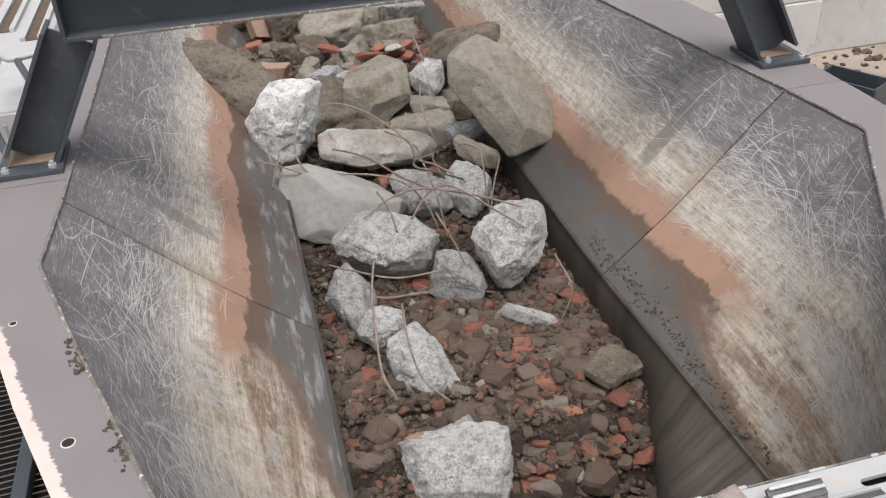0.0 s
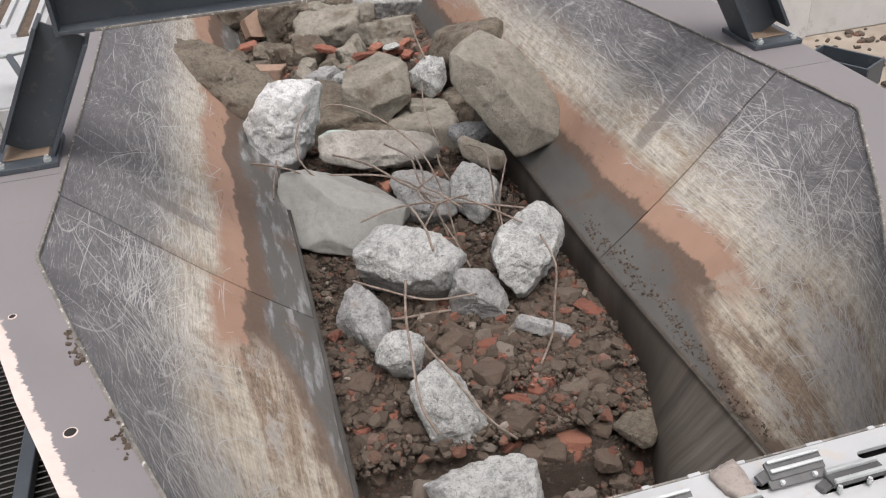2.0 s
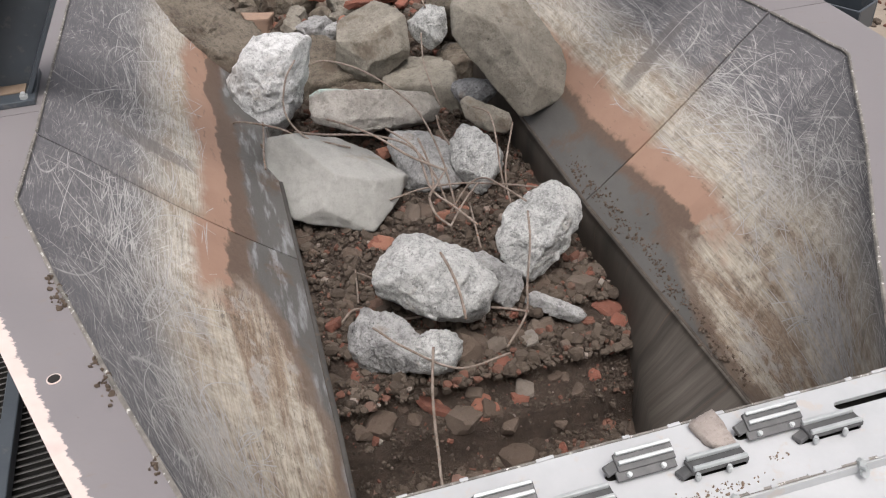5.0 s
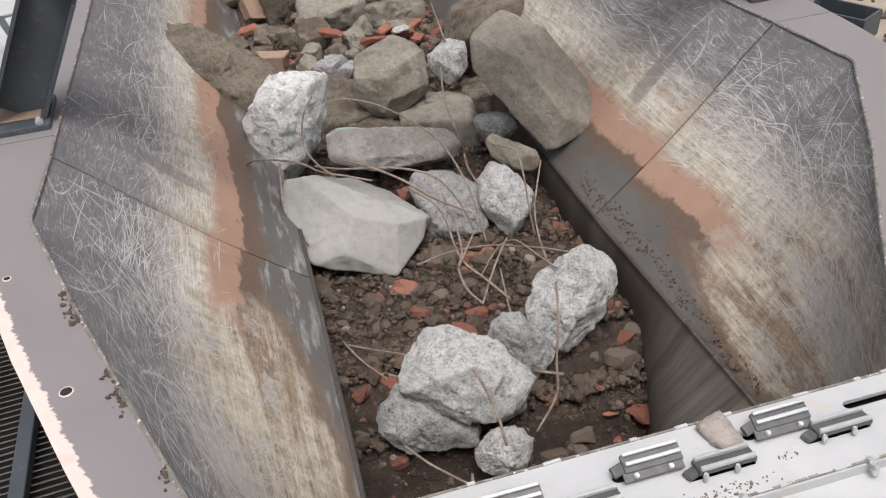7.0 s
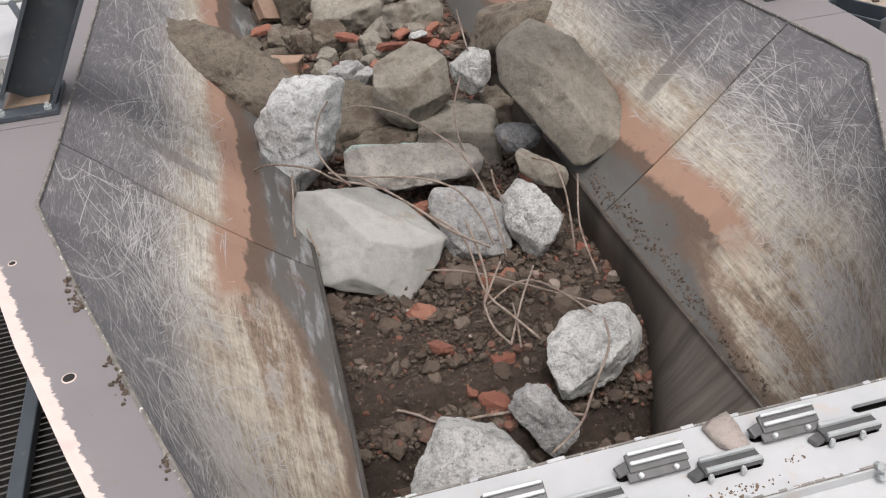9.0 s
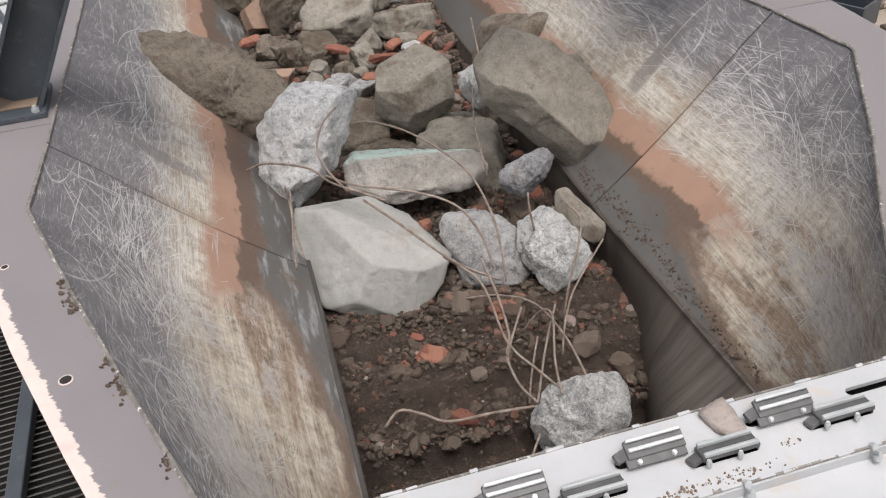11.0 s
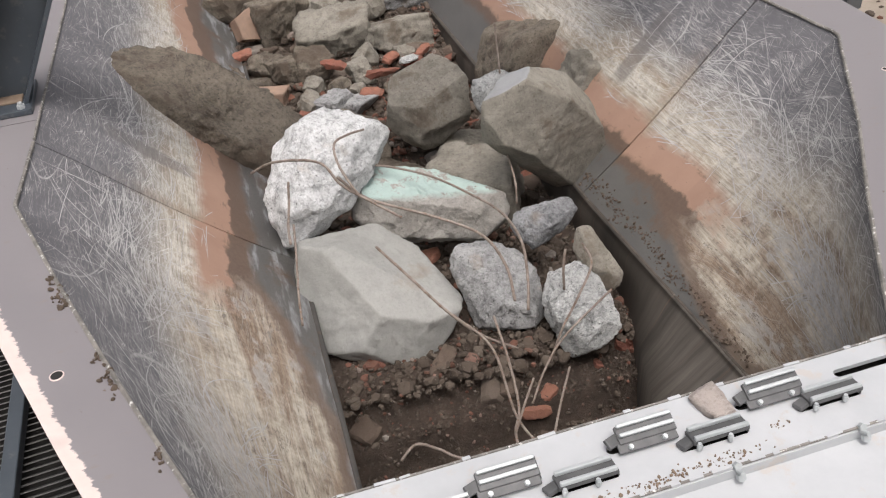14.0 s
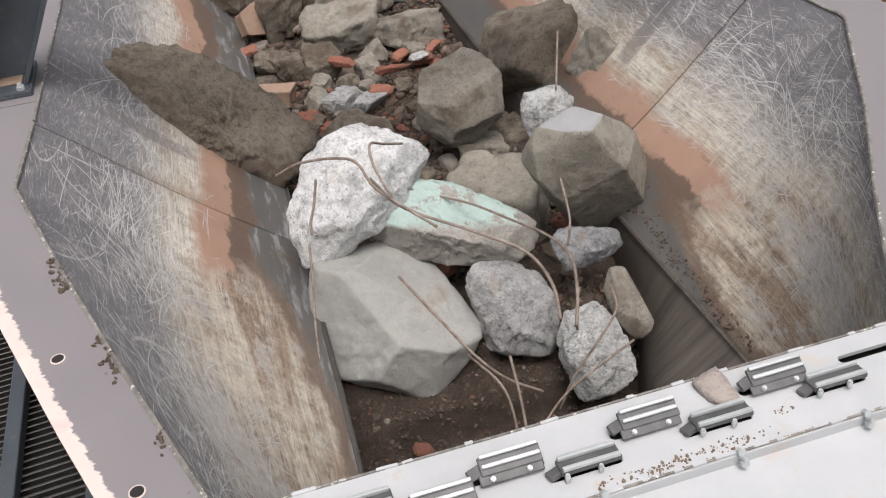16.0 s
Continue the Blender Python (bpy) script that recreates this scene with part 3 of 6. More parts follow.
def flange(name, rim, outer, y0, y1, side):
    """The flat rim beside a hopper wall; outer is how far it reaches."""
    ys = sorted({round(y, 4) for y in list(np.linspace(y0, y1, 14)) + [y for y, _ in rim if y0 < y < y1] + [y for y, _ in outer if y0 < y < y1]})
    rows, uvs = [], []
    for y in ys:
        a = Vector((lerp(y, rim), y, RIM_Z + 0.003))
        b = Vector((lerp(y, outer), y, RIM_Z + 0.003))
        w = (b - a).length
        line = [a.lerp(b, k / 5) for k in range(6)]
        ul = [(w * (1 - k / 5), y) for k in range(6)]
        rows.append(line[::-1] if side > 0 else line)
        uvs.append(ul[::-1] if side > 0 else ul)
    ob = sheet(name, rows[::-1], 0.012, FLANGE, None, "", uvs[::-1])
    return tagged(ob, "mauve-grey painted steel rim, worn pale at its outer edge", "rim plate", kind="structure")


OUT_LEFT = [(0.9, -0.32), (1.131, -0.408), (1.314, -0.481), (1.689, -0.621), (2.069, -0.743), (2.58, -0.85), (3.1, -0.86), (7.2, -0.80)]
OUT_RIGHT = [(0.9, 1.33), (1.131, 1.47), (1.771, 1.90), (2.25, 2.222), (2.55, 2.235), (3.1, 2.235), (7.2, 1.86)]
flange("trim_1", RIM_LEFT, OUT_LEFT, 0.98, SEAM_Y + 0.15, -1)
flange("trim_2", RIM_LEFT, OUT_LEFT, SEAM_Y + 0.154, DECK_FAR, -1)
flange("trim_3", RIM_RIGHT, OUT_RIGHT, 0.98, SEAM_Y - 0.002, 1)
flange("trim_4", RIM_RIGHT, OUT_RIGHT, SEAM_Y + 0.002, DECK_FAR, 1)


def edge_bead(name, rim, y0, y1, r, side):
    """The scraped weld bead along the top of a wall plate."""
    bm = bmesh.new()
    ys = np.linspace(y0, y1, 60)
    tube(bm, [(lerp(y, rim) + side * 0.002, y, RIM_Z + 0.004 + 0.0025 * noise.noise(Vector((y * 9, side, 0)))) for y in ys], r, 6, False)
    ob = part(name, bm, CHIP)
    return tagged(ob, "scraped weld bead along the hopper rim", "weld bead", kind="structure")


edge_bead("trim_5", RIM_LEFT, 1.0, 2.69, 0.006, 1)
edge_bead("trim_6", RIM_LEFT, 2.71, 7.0, 0.005, 1)
edge_bead("trim_7", RIM_RIGHT, 1.0, 2.69, 0.006, -1)
edge_bead("trim_8", RIM_RIGHT, 2.71, 7.0, 0.005, -1)


def clods(name, spots, seed, label, material=None):
    """Crumbs of dried mud lying in small drifts: each spot is x, y, z, spread along y, spread across, how many."""
    rng = random.Random(seed)
    bm = bmesh.new()
    for x, y, z, dy, dx, slope, n in spots:
        for _ in range(n):
            r = rng.uniform(0.0015, 0.0045) * rng.choice((1, 1, 1, 1.8)) * (0.55 if material else 1.0)
            ex = rng.gauss(0, dx)
            m = pose(x + ex, y + rng.gauss(0, dy), z + ex * slope + r * 0.3, rng.uniform(0, 360), rng.uniform(0, 360), rng.uniform(0, 360))
            bmesh.ops.create_icosphere(bm, subdivisions=1, radius=r, matrix=m @ Matrix.Diagonal((1.3, 1, 0.7, 1)))
    for v in bm.verts:
        v.co += Vector([rng.uniform(-0.0012, 0.0012) for _ in range(3)])
    return tagged(part(name, bm, material or CLOD), label, "mud", kind="stuff")


left_spots = [(lerp(y, RIM_LEFT) - 0.01, y, RIM_Z + 0.004, 0.016, 0.005, 0.0, 16) for y in (1.45, 1.50, 1.56, 1.80, 1.84, 1.90, 1.22)]
clods("mud_crumbs", left_spots, 3, "crumbs of dried mud along the steel rim")
right_spots = [(1.40, 2.44, 0.255, 0.05, 0.022, 0.95, 60), (1.36, 2.62, 0.22, 0.04, 0.016, 0.95, 30), (1.42, 2.25, 0.265, 0.05, 0.018, 0.95, 40), (1.35, 2.05, 0.195, 0.07, 0.010, 0.5, 50), (1.35, 2.85, 0.225, 0.06, 0.02, 0.95, 40), (1.36, 1.8, 0.195, 0.1, 0.010, 0.5, 40), (1.60, 2.2, 0.45, 0.01, 0.008, 0.95, 16)]
for y in np.arange(1.62, 2.95, 0.075):
    c = plate_point(RIM_RIGHT, LIP_RIGHT, y, 0.035 + 0.03 * abs(math.sin(y * 9)))
    right_spots.append((c.x, y, c.z, 0.03, 0.012, 0.9, 26))
clods("mud_crumbs", right_spots, 4, "crumbs of dried mud on the wall foot")


# trough sides, lip bars and deck
MUDDY = plain("muddy_steel", (0.045, 0.038, 0.031), (0.10, 0.082, 0.065), 14, 0.8, 0, 0.6, 0.003, spots=(0.13, 0.11, 0.09))
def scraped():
    """Steel scraped by falling rubble: dark grey with brown and pale runs down the face, shade painted in low down."""
    k = Mat("scraped_shaded_steel", 0.6)
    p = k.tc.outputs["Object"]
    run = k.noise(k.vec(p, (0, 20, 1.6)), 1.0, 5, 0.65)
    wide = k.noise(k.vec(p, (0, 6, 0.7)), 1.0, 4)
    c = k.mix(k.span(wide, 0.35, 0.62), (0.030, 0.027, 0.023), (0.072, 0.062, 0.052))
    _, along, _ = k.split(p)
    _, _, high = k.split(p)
    # pale runs fade out downward, painting the shade low in the trough
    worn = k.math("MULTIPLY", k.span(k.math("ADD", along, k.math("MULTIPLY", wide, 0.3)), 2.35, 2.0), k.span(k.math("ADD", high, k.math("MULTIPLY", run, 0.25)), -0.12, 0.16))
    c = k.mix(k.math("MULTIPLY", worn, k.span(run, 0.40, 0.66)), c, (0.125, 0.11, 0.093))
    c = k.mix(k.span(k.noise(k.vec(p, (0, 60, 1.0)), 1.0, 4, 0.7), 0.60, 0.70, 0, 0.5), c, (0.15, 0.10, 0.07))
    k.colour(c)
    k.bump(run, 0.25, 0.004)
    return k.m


SCRAPED_SHADED = scraped()
PINCH = [(0.9, 0.30), (1.6, 0.22), (1.78, 0.17), (1.9, 0.125), (2.2, 0.02), (2.4, 0.0), (7.2, 0.0)]


def trough_side(name, lip, side):
    rows = []
    for y in list(np.linspace(0.9, 2.6, 18)) + list(np.linspace(2.8, DECK_FAR, 12)):
        x = lerp(y, lip) - side * (0.012 if side > 0 else -0.004)
        rows.append([Vector((x + (side * 0.014 if z > 0.17 and side > 0 else 0.0) - side * (lerp(y, PINCH) if side > 0 else 0.0) * s, y, z)) for z, s in ((0.181, 0), (0.175, 0), (0.15, 0), (0.06, 0.5), (-0.02, 1), (-0.3, 1.05), (-0.7, 1.2), (-1.25, 1.4))])
    if side < 0:
        rows = rows[::-1]
    return tagged(sheet(name, rows, 0.02, TROUGH if side < 0 else SCRAPED_SHADED, None, "", None, True), "dark upright steel side of the feeder trough", "trough wall", kind="structure")


trough_side("wall_5", LIP_LEFT, -1)
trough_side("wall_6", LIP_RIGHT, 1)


def lip_bar(name, lip, side, y0, y1, label):
    bm = bmesh.new()
    ys = np.linspace(y0, y1, 9)
    for a, b in zip(ys, ys[1:]):
        bar_between(bm, (lerp(a, lip) + side * 0.004, a, LIP_Z - 0.012), (lerp(b, lip) + side * 0.004, b, LIP_Z - 0.012), 0.012 if side < 0 else 0.024, 0.022, 0.003)
    return tagged(part(name, bm, MUDDY), label, "lip bar", kind="structure")


lip_bar("trim_9", LIP_LEFT, -1, 0.98, 7.0, "steel lip bar under the wall plate")
lip_bar("trim_10", LIP_RIGHT, 1, 0.98, 2.64, "dirty steel lip bar under the wall plate")
lip_bar("trim_11", LIP_RIGHT, 1, 2.66, 7.0, "dirty steel lip bar under the wall plate")

# top of the packed bed, along the feeder: it breaks over three steps into the inlet
BED = [(0.9, -1.10), (1.40, -1.00), (1.62, -0.62), (1.74, -0.42), (1.79, -0.29), (1.93, -0.23), (1.97, -0.13), (2.10, -0.10), (2.14, -0.040), (2.33, -0.030), (2.37, 0.0), (2.75, 0.0), (3.4, 0.01), (4.2, 0.06), (4.8, 0.16), (5.6, 0.22), (7.2, 0.26)]


def soil_bed():
    ys = np.concatenate([np.linspace(0.92, 1.9, 22), np.linspace(1.92, 2.9, 100), np.linspace(2.94, 7.15, 120)])
    rows = []
    for y in ys:
        row = []
        for x in np.linspace(0.095, 1.325, 72):
            yy = y + 0.025 * noise.noise(Vector((x * 4, y * 2.0, 0)))
            z = lerp(yy, BED)
            amp = 0.26 if y > 2.4 else 0.20
            z += amp * (0.045 * noise.noise(Vector((x * 3, y * 3, 1))) + 0.030 * noise.noise(Vector((x * 11, y * 11, 2))) + 0.024 * noise.noise(Vector((x * 34, y * 34, 5))))
            row.append(Vector((x, y, z)))
        rows.append(row)
    bm = bmesh.new()
    vs = [[bm.verts.new(p) for p in r] for r in rows]
    for a, b in zip(vs, vs[1:]):
        for k in range(len(a) - 1):
            bm.faces.new((a[k], a[k + 1], b[k + 1], b[k]))
    return tagged(part("floor", bm, SOIL, smooth=True), "stepped feeder deck caked with damp brown soil", "feeder floor", kind="structure")


soil_bed()
# unseen wall, added to block light from entering the inlet under the cover
bm = bmesh.new()
block(bm, (1.5, 0.03, 2.0), pose(0.7, 0.955, -0.16))
tagged(part("wall_7", bm, TROUGH), "unseen dark steel wall added to keep light out of the inlet", "inlet wall", kind="structure")
bm = bmesh.new()
block(bm, (2.8, 0.03, 1.3), pose(0.65, 7.22, 0.42))
tagged(part("wall_8", bm, TROUGH), "steel back wall of the hopper", "hopper wall", kind="structure")

# ---- ground and distance ----
bm = bmesh.new()
bmesh.ops.create_grid(bm, x_segments=80, y_segments=80, size=400, matrix=pose(0, 0, -2.4))
tagged(part("ground", bm, GROUND), "trodden brown earth of the yard", "ground", kind="structure")


def block_wall():
    wall = tagged(new("wall_9"), "pale wall of stacked cast concrete blocks", "wall", kind="structure")
    rng = random.Random(8)
    first = None
    for row in range(4):
        for col in range(8):
            if first is None:
                bm = block(bmesh.new(), (1.985, 0.8, 0.785), None, 0.02)
                first = part("block", bm, WALLCONC, wall)
                ob = first
            else:
                ob = new("block", first.data)
                ob.parent = wall
            ob.matrix_basis = pose(3.0 + col * 2.0 + (1.0 if row % 2 else 0.0), 10.75 + rng.uniform(-0.02, 0.02), -2.4 + 0.395 + row * 0.79, 0, 0, rng.uniform(-0.3, 0.3))


block_wall()
rng = random.Random(5)
bm = bmesh.new()
for _ in range(260):
    r = rng.uniform(0.02, 0.07)
    bmesh.ops.create_icosphere(bm, subdivisions=1, radius=r, matrix=pose(rng.uniform(5.5, 10.5), rng.uniform(8.3, 10.3), -2.4 + r * 0.3, rng.uniform(0, 90), 0, rng.uniform(0, 360)) @ Matrix.Diagonal((1.4, 1, 0.6, 1)))
tagged(part("scattered_stones", bm, GRAVEL), "small stones scattered on the yard", "stones", kind="stuff")


# ---- portal frame over the hopper ----
def i_section(bm, length, m, h=0.17, b=0.16, tw=0.010, tf=0.014):
    block(bm, (length, tw, h - 2 * tf), m, 0.0)
    for s in (-1, 1):
        block(bm, (length, b, tf), m @ Matrix.Translation((0, 0, s * (h - tf) / 2)), 0.002)
    return bm


def portal_frame():
    base = grouped("portal_frame", "dark slate painted steel portal frame standing on the hopper rim", "steel frame")
    y = 3.03
    for side, foot, top in ((-1, -0.735, -0.455), (1, 2.125, 1.845)):
        a, b = Vector((foot, y, RIM_Z + 0.028)), Vector((top, y, 1.40))
        d = (b - a).normalized()
        b = a + d * ((1.302 - a.z) / d.z)
        across = Vector((0, 1, 0))
        up = d.cross(across)
        m = Matrix((d, across, -up)).transposed().to_4x4()
        m.translation = (a + b) / 2
        part("post", i_section(bmesh.new(), (b - a).length, m @ pose(0, 0, 0, 0, 0, 0), h=0.17, b=0.166), DARKPAINT, base)
        plate = part("base_plate", block(bmesh.new(), (0.215, 0.25, 0.020), pose(foot, y - 0.005, RIM_Z + 0.0135), 0.003), DARKPAINT, base, "dark steel foot plate")
        part("dust", block(bmesh.new(), (0.15, 0.12, 0.006), pose(foot + side * -0.0, y - 0.005, RIM_Z + 0.027), 0.002), RUSTDUST, base, "rusty dust lying on the foot plate")
        for dx in (-0.075, 0.075):
            for dy in (-0.105, 0.10):
                bm = rod(bmesh.new(), 0.014, 0.012, pose(foot + dx, y - 0.005 + dy, RIM_Z + 0.030), 6)
                rod(bm, 0.008, 0.022, pose(foot + dx, y - 0.005 + dy, RIM_Z + 0.034), 10)
                part("bolt", bm, ZINC, base, "bright zinc bolt")
    part("crossbeam", i_section(bmesh.new(), 2.42, pose(0.695, y, 1.40), h=0.19, b=0.17), DARKPAINT, base)
    for x in (-0.515, 1.905):
        part("end_plate", block(bmesh.new(), (0.014, 0.176, 0.196), pose(x, y, 1.40), 0.002), DARKPAINT, base)
    bm = bmesh.new()
    bar_between(bm, (-0.40, y - 0.087, 1.312), (1.79, y - 0.087, 1.312), 0.006, 0.010, 0.002)
    part("worn_edge", bm, CHIP, base, "paint worn off the lower flange edge")


portal_frame()


# ---- cover over the inlet ----
PLATE = plain("grey_wear_plate", (0.065, 0.067, 0.067), (0.12, 0.12, 0.12), 20, 0.5, 0.2, 0.1)
def cover_panel():
    base = grouped("inlet_cover", "dusty white sheet steel cover with bolted wear plates in slots", "machine cover")
    z = 0.86
    # the folded sheet, with its slots cut through as gaps between strips
    SLOTS = [(0.239, 0.934), (0.376, 0.893), (0.520, 0.944), (0.650, 0.902), (0.800, 0.956), (0.905, 0.911), (1.030, 0.964), (-0.04, 0.938), (0.10, 0.896)]
    bm = bmesh.new()
    block(bm, (2.3, 0.185, 0.010), pose(0.55, 0.929, z - 0.005), 0.002)
    top = part("sheet", bm, WHITE, base)
    cut = bmesh.new()
    for x, y in SLOTS:
        ring = []
        for dx, a0 in ((0.0205, 90), (0.1455, -90)):
            for s in range(9):
                a = radians(a0 + s * 22.5)
                ring.append((x + dx + 0.010 * math.cos(a), y + 0.004 + 0.010 * math.sin(a)))
        lo, hi = [cut.verts.new((px, py, z - 0.04)) for px, py in ring], [cut.verts.new((px, py, z + 0.04)) for px, py in ring]
        cut.faces.new(lo[::-1])
        cut.faces.new(hi)
        for s in range(len(ring)):
            n = (s + 1) % len(ring)
            cut.faces.new((lo[s], lo[n], hi[n], hi[s]))
    tool = part("cutter", cut, HOLE_SHADE)
    mod = top.modifiers.new("slots", "BOOLEAN")
    mod.operation, mod.object, mod.solver = "DIFFERENCE", tool, "EXACT"
    dg = bpy.context.evaluated_depsgraph_get()
    me = bpy.data.meshes.new_from_object(top.evaluated_get(dg))
    top.modifiers.clear()
    top.data = me
    bpy.data.objects.remove(tool)
    # a near-black sheet paints in the shade under the slots
    part("underside", block(bmesh.new(), (2.28, 0.17, 0.008), pose(0.55, 0.929, z - 0.05)), HOLE_SHADE, base, "near-black sheet painted as the shade below the slots")
    # turned-down front lip and the lower step of the cover
    part("front_lip", block(bmesh.new(), (2.3, 0.010, 0.10), pose(0.55, 1.020, z - 0.051), 0.003), WHITE, base)
    part("lower_sheet", block(bmesh.new(), (2.5, 0.62, 0.012), pose(0.55, 0.523, z - 0.045, 2.0), 0.002), WHITE, base)
    part("step", block(bmesh.new(), (2.3, 0.006, 0.036), pose(0.55, 0.834, z - 0.022), 0.001), WHITE, base)
    rng = random.Random(2)
    for y, gap in ((1.0235, 0.15), (0.836, 0.07)):
        part("bare_edge", block(bmesh.new(), (2.3, 0.005, 0.004), pose(0.55, y, z), 0.001), CHIP, base, "bare edge where the paint is gone")
        x = -0.5
        while x < 1.6:
            n = rng.uniform(0.010, 0.045)
            part("paint_chip", block(bmesh.new(), (n, rng.uniform(0.005, 0.008), 0.006), pose(x + n / 2, y + rng.uniform(-0.001, 0.002), z + 0.0005, 0, 0, rng.uniform(-3, 3)), 0.001), WHITE, base, "flake of white paint left on the edge")
            x += n + rng.uniform(0.004, gap)
    for i, (x, y) in enumerate(SLOTS):
        if i == 6:
            continue
        tilt = 26 if i % 2 == 0 else -8
        at = pose(x + 0.085, y + 0.010, z + (0.026 if i % 2 == 0 else 0.014), 0, 0, 0)
        bm = bmesh.new()
        block(bm, (0.118, 0.036, 0.010), at @ pose(0.006, 0, 0, tilt), 0.002)
        block(bm, (0.030, 0.022, 0.010), at @ pose(-0.062, -0.004, -0.006, tilt, 0, 18), 0.002)
        if i % 2 == 0:
            block(bm, (0.122, 0.020, 0.006), at @ pose(0.002, 0, 0, tilt) @ Matrix.Translation((0, -0.024, -0.001)), 0.002)
        plate = part("wear_plate", bm, PLATE, base, "dark steel wear plate")
        for s in (-1, 1):
            part("rail", block(bmesh.new(), (0.112, 0.008, 0.009), at @ pose(0.006, 0, 0, tilt) @ Matrix.Translation((0, s * 0.014 if i % 2 else 0.007 + s * 0.009, 0.009)), 0.002), ZINC, plate, "bright zinc rail")
        for dx, dy in ((-0.035, -1), (0.035, -1)) if i % 2 == 0 else ((-0.045, -1), (0.02, -1), (-0.025, 1), (0.04, 1)):
            m = at @ pose(0, 0, 0, tilt) @ Matrix.Translation((dx, -0.026 if i % 2 == 0 else dy * 0.024, 0.004 if i % 2 == 0 else -0.003))
            bm = rod(bmesh.new(), 0.0056, 0.008, m, 6)
            rod(bm, 0.0042, 0.016, m, 8)
            part("bolt", bm, ZINC, plate, "bright zinc bolt")
    for x in (0.20, 0.465, 0.735, 1.0, 1.26):
        bm = rod(bmesh.new(), 0.008, 0.010, pose(x, 0.832, z + 0.004, 60), 6)
        rod(bm, 0.009, 0.008, pose(x + 0.002, 0.818, z - 0.012, 60), 6)
        rod(bm, 0.0045, 0.03, pose(x, 0.826, z - 0.004, 60), 8)
        part("bolt", bm, ZINC, base, "bright zinc bolt")
    return base


cover_panel()
FLAKE = concrete("pinkish_stone", (0.36, 0.31, 0.275), (0.46, 0.405, 0.365), 0.35).m
me = broken("concrete_flake", (0.058, 0.088, 0.022), 31, random_cuts=5, level=4, sharp=90, rough=0.4, grain=0.2)
me.materials.append(FLAKE)
flake = tagged(new("stone_flake", me), "flat pinkish stone flake lying on the white cover", "stone")
flake.matrix_basis = pose(0.772, 0.972, 0.870, 0, 0, 12)
clods("cover_dust", [(0.60, 0.852, 0.8605, 0.008, 0.07, 0, 90), (0.74, 0.858, 0.8605, 0.009, 0.04, 0, 40), (0.86, 0.89, 0.8605, 0.006, 0.012, 0, 12)], 6, "grit and dust lying on the white cover", RUSTDUST)


# ---- around the hopper ----
def louvre_grille():
    base = grouped("louvre_grille", "dusty black louvred machine grille with dark green frame bars", "grille")
    z = 0.30
    # the shade between the slats is painted as one near-black sheet
    part("backing", block(bmesh.new(), (1.3, 2.6, 0.02), pose(-1.0, 1.6, z - 0.05)), HOLE_SHADE, base, "near-black sheet painted as the shade behind the louvres")
    slat = None
    for i in range(84):
        m = pose(-1.0, 0.55 + i * 0.026, z, -38, 0, 4)
        if slat is None:
            slat = part("slat", block(bmesh.new(), (1.25, 0.024, 0.003), None, 0.0), LOUVRE, base)
            ob = slat
        else:
            ob = new("slat", slat.data)
            ob.parent = base
        ob.matrix_basis = m
    for x in (-0.575, -0.80):
        part("frame_bar", block(bmesh.new(), (0.045, 2.6, 0.04), pose(x, 1.6, z + 0.03), 0.004), DARKPAINT, base, "dark green frame bar")
        for y in (1.05, 1.22, 1.39, 1.56):
            part("screw", rod(bmesh.new(), 0.010, 0.012, pose(x + 0.045, y, z + 0.02), 8), ZINC, base, "small zinc screw")


louvre_grille()


def slotted_cover():
    base = grouped("conveyor_cover", "dusty white slotted steel cover beside the hopper", "machine cover")
    part("sheet", block(bmesh.new(), (0.50, 2.9, 0.02), pose(-1.235, 6.02, 0.49), 0.004), WHITE, base)
    part("side", block(bmesh.new(), (0.02, 2.9, 0.6), pose(-1.495, 6.02, 0.19), 0.003), WHITE, base)
    part("front", block(bmesh.new(), (0.50, 0.02, 0.6), pose(-1.235, 4.56, 0.19), 0.003), WHITE, base)
    for x, y0 in ((-1.185, 5.72), (-1.38, 5.95)):
        part("slot", block(bmesh.new(), (0.07, 7.4 - y0, 0.006), pose(x, (y0 + 7.4) / 2, 0.503), 0.002), CLOD, base, "slot filled with brown mud")
        for s in (-1, 1):
            part("slot_edge", block(bmesh.new(), (0.035, 7.4 - y0, 0.03), pose(x + s * 0.052, (y0 + 7.4) / 2, 0.512), 0.004), WHITE, base)


slotted_cover()


def railing():
    base = grouped("guard_railing", "galvanised tube guard railing beside the hopper rim", "railing")
    pts = [(-0.965, 2.95, 0.70), (-1.004, 3.317, 0.70), (-1.172, 4.72, 0.70), (-1.11, 4.765, 0.70), (-0.897, 4.834, 0.70), (-0.80, 4.86, 0.70)]
    part("rail", tube(bmesh.new(), pts, 0.016, 10, False), ZINC, base)
    for a, b in (((-1.09, 4.78, 0.69), (-0.947, 4.324, 0.68)), ((-1.075, 3.92, 0.69), (-0.905, 3.40, 0.68)), ((-1.03, 3.55, 0.69), (-0.89, 3.05, 0.68))):
        part("brace", tube(bmesh.new(), [a, Vector(a).lerp(Vector(b), 0.5), b], 0.019, 10, False), DARKPAINT, base, "dark painted brace")
    for x, y in ((-1.02, 3.90), (-0.985, 3.45)):
        part("stanchion", tube(bmesh.new(), [(x, y, 0.69), (x, y, 0.3), (x, y, -0.3)], 0.009, 8, False), ZINC, base)


railing()


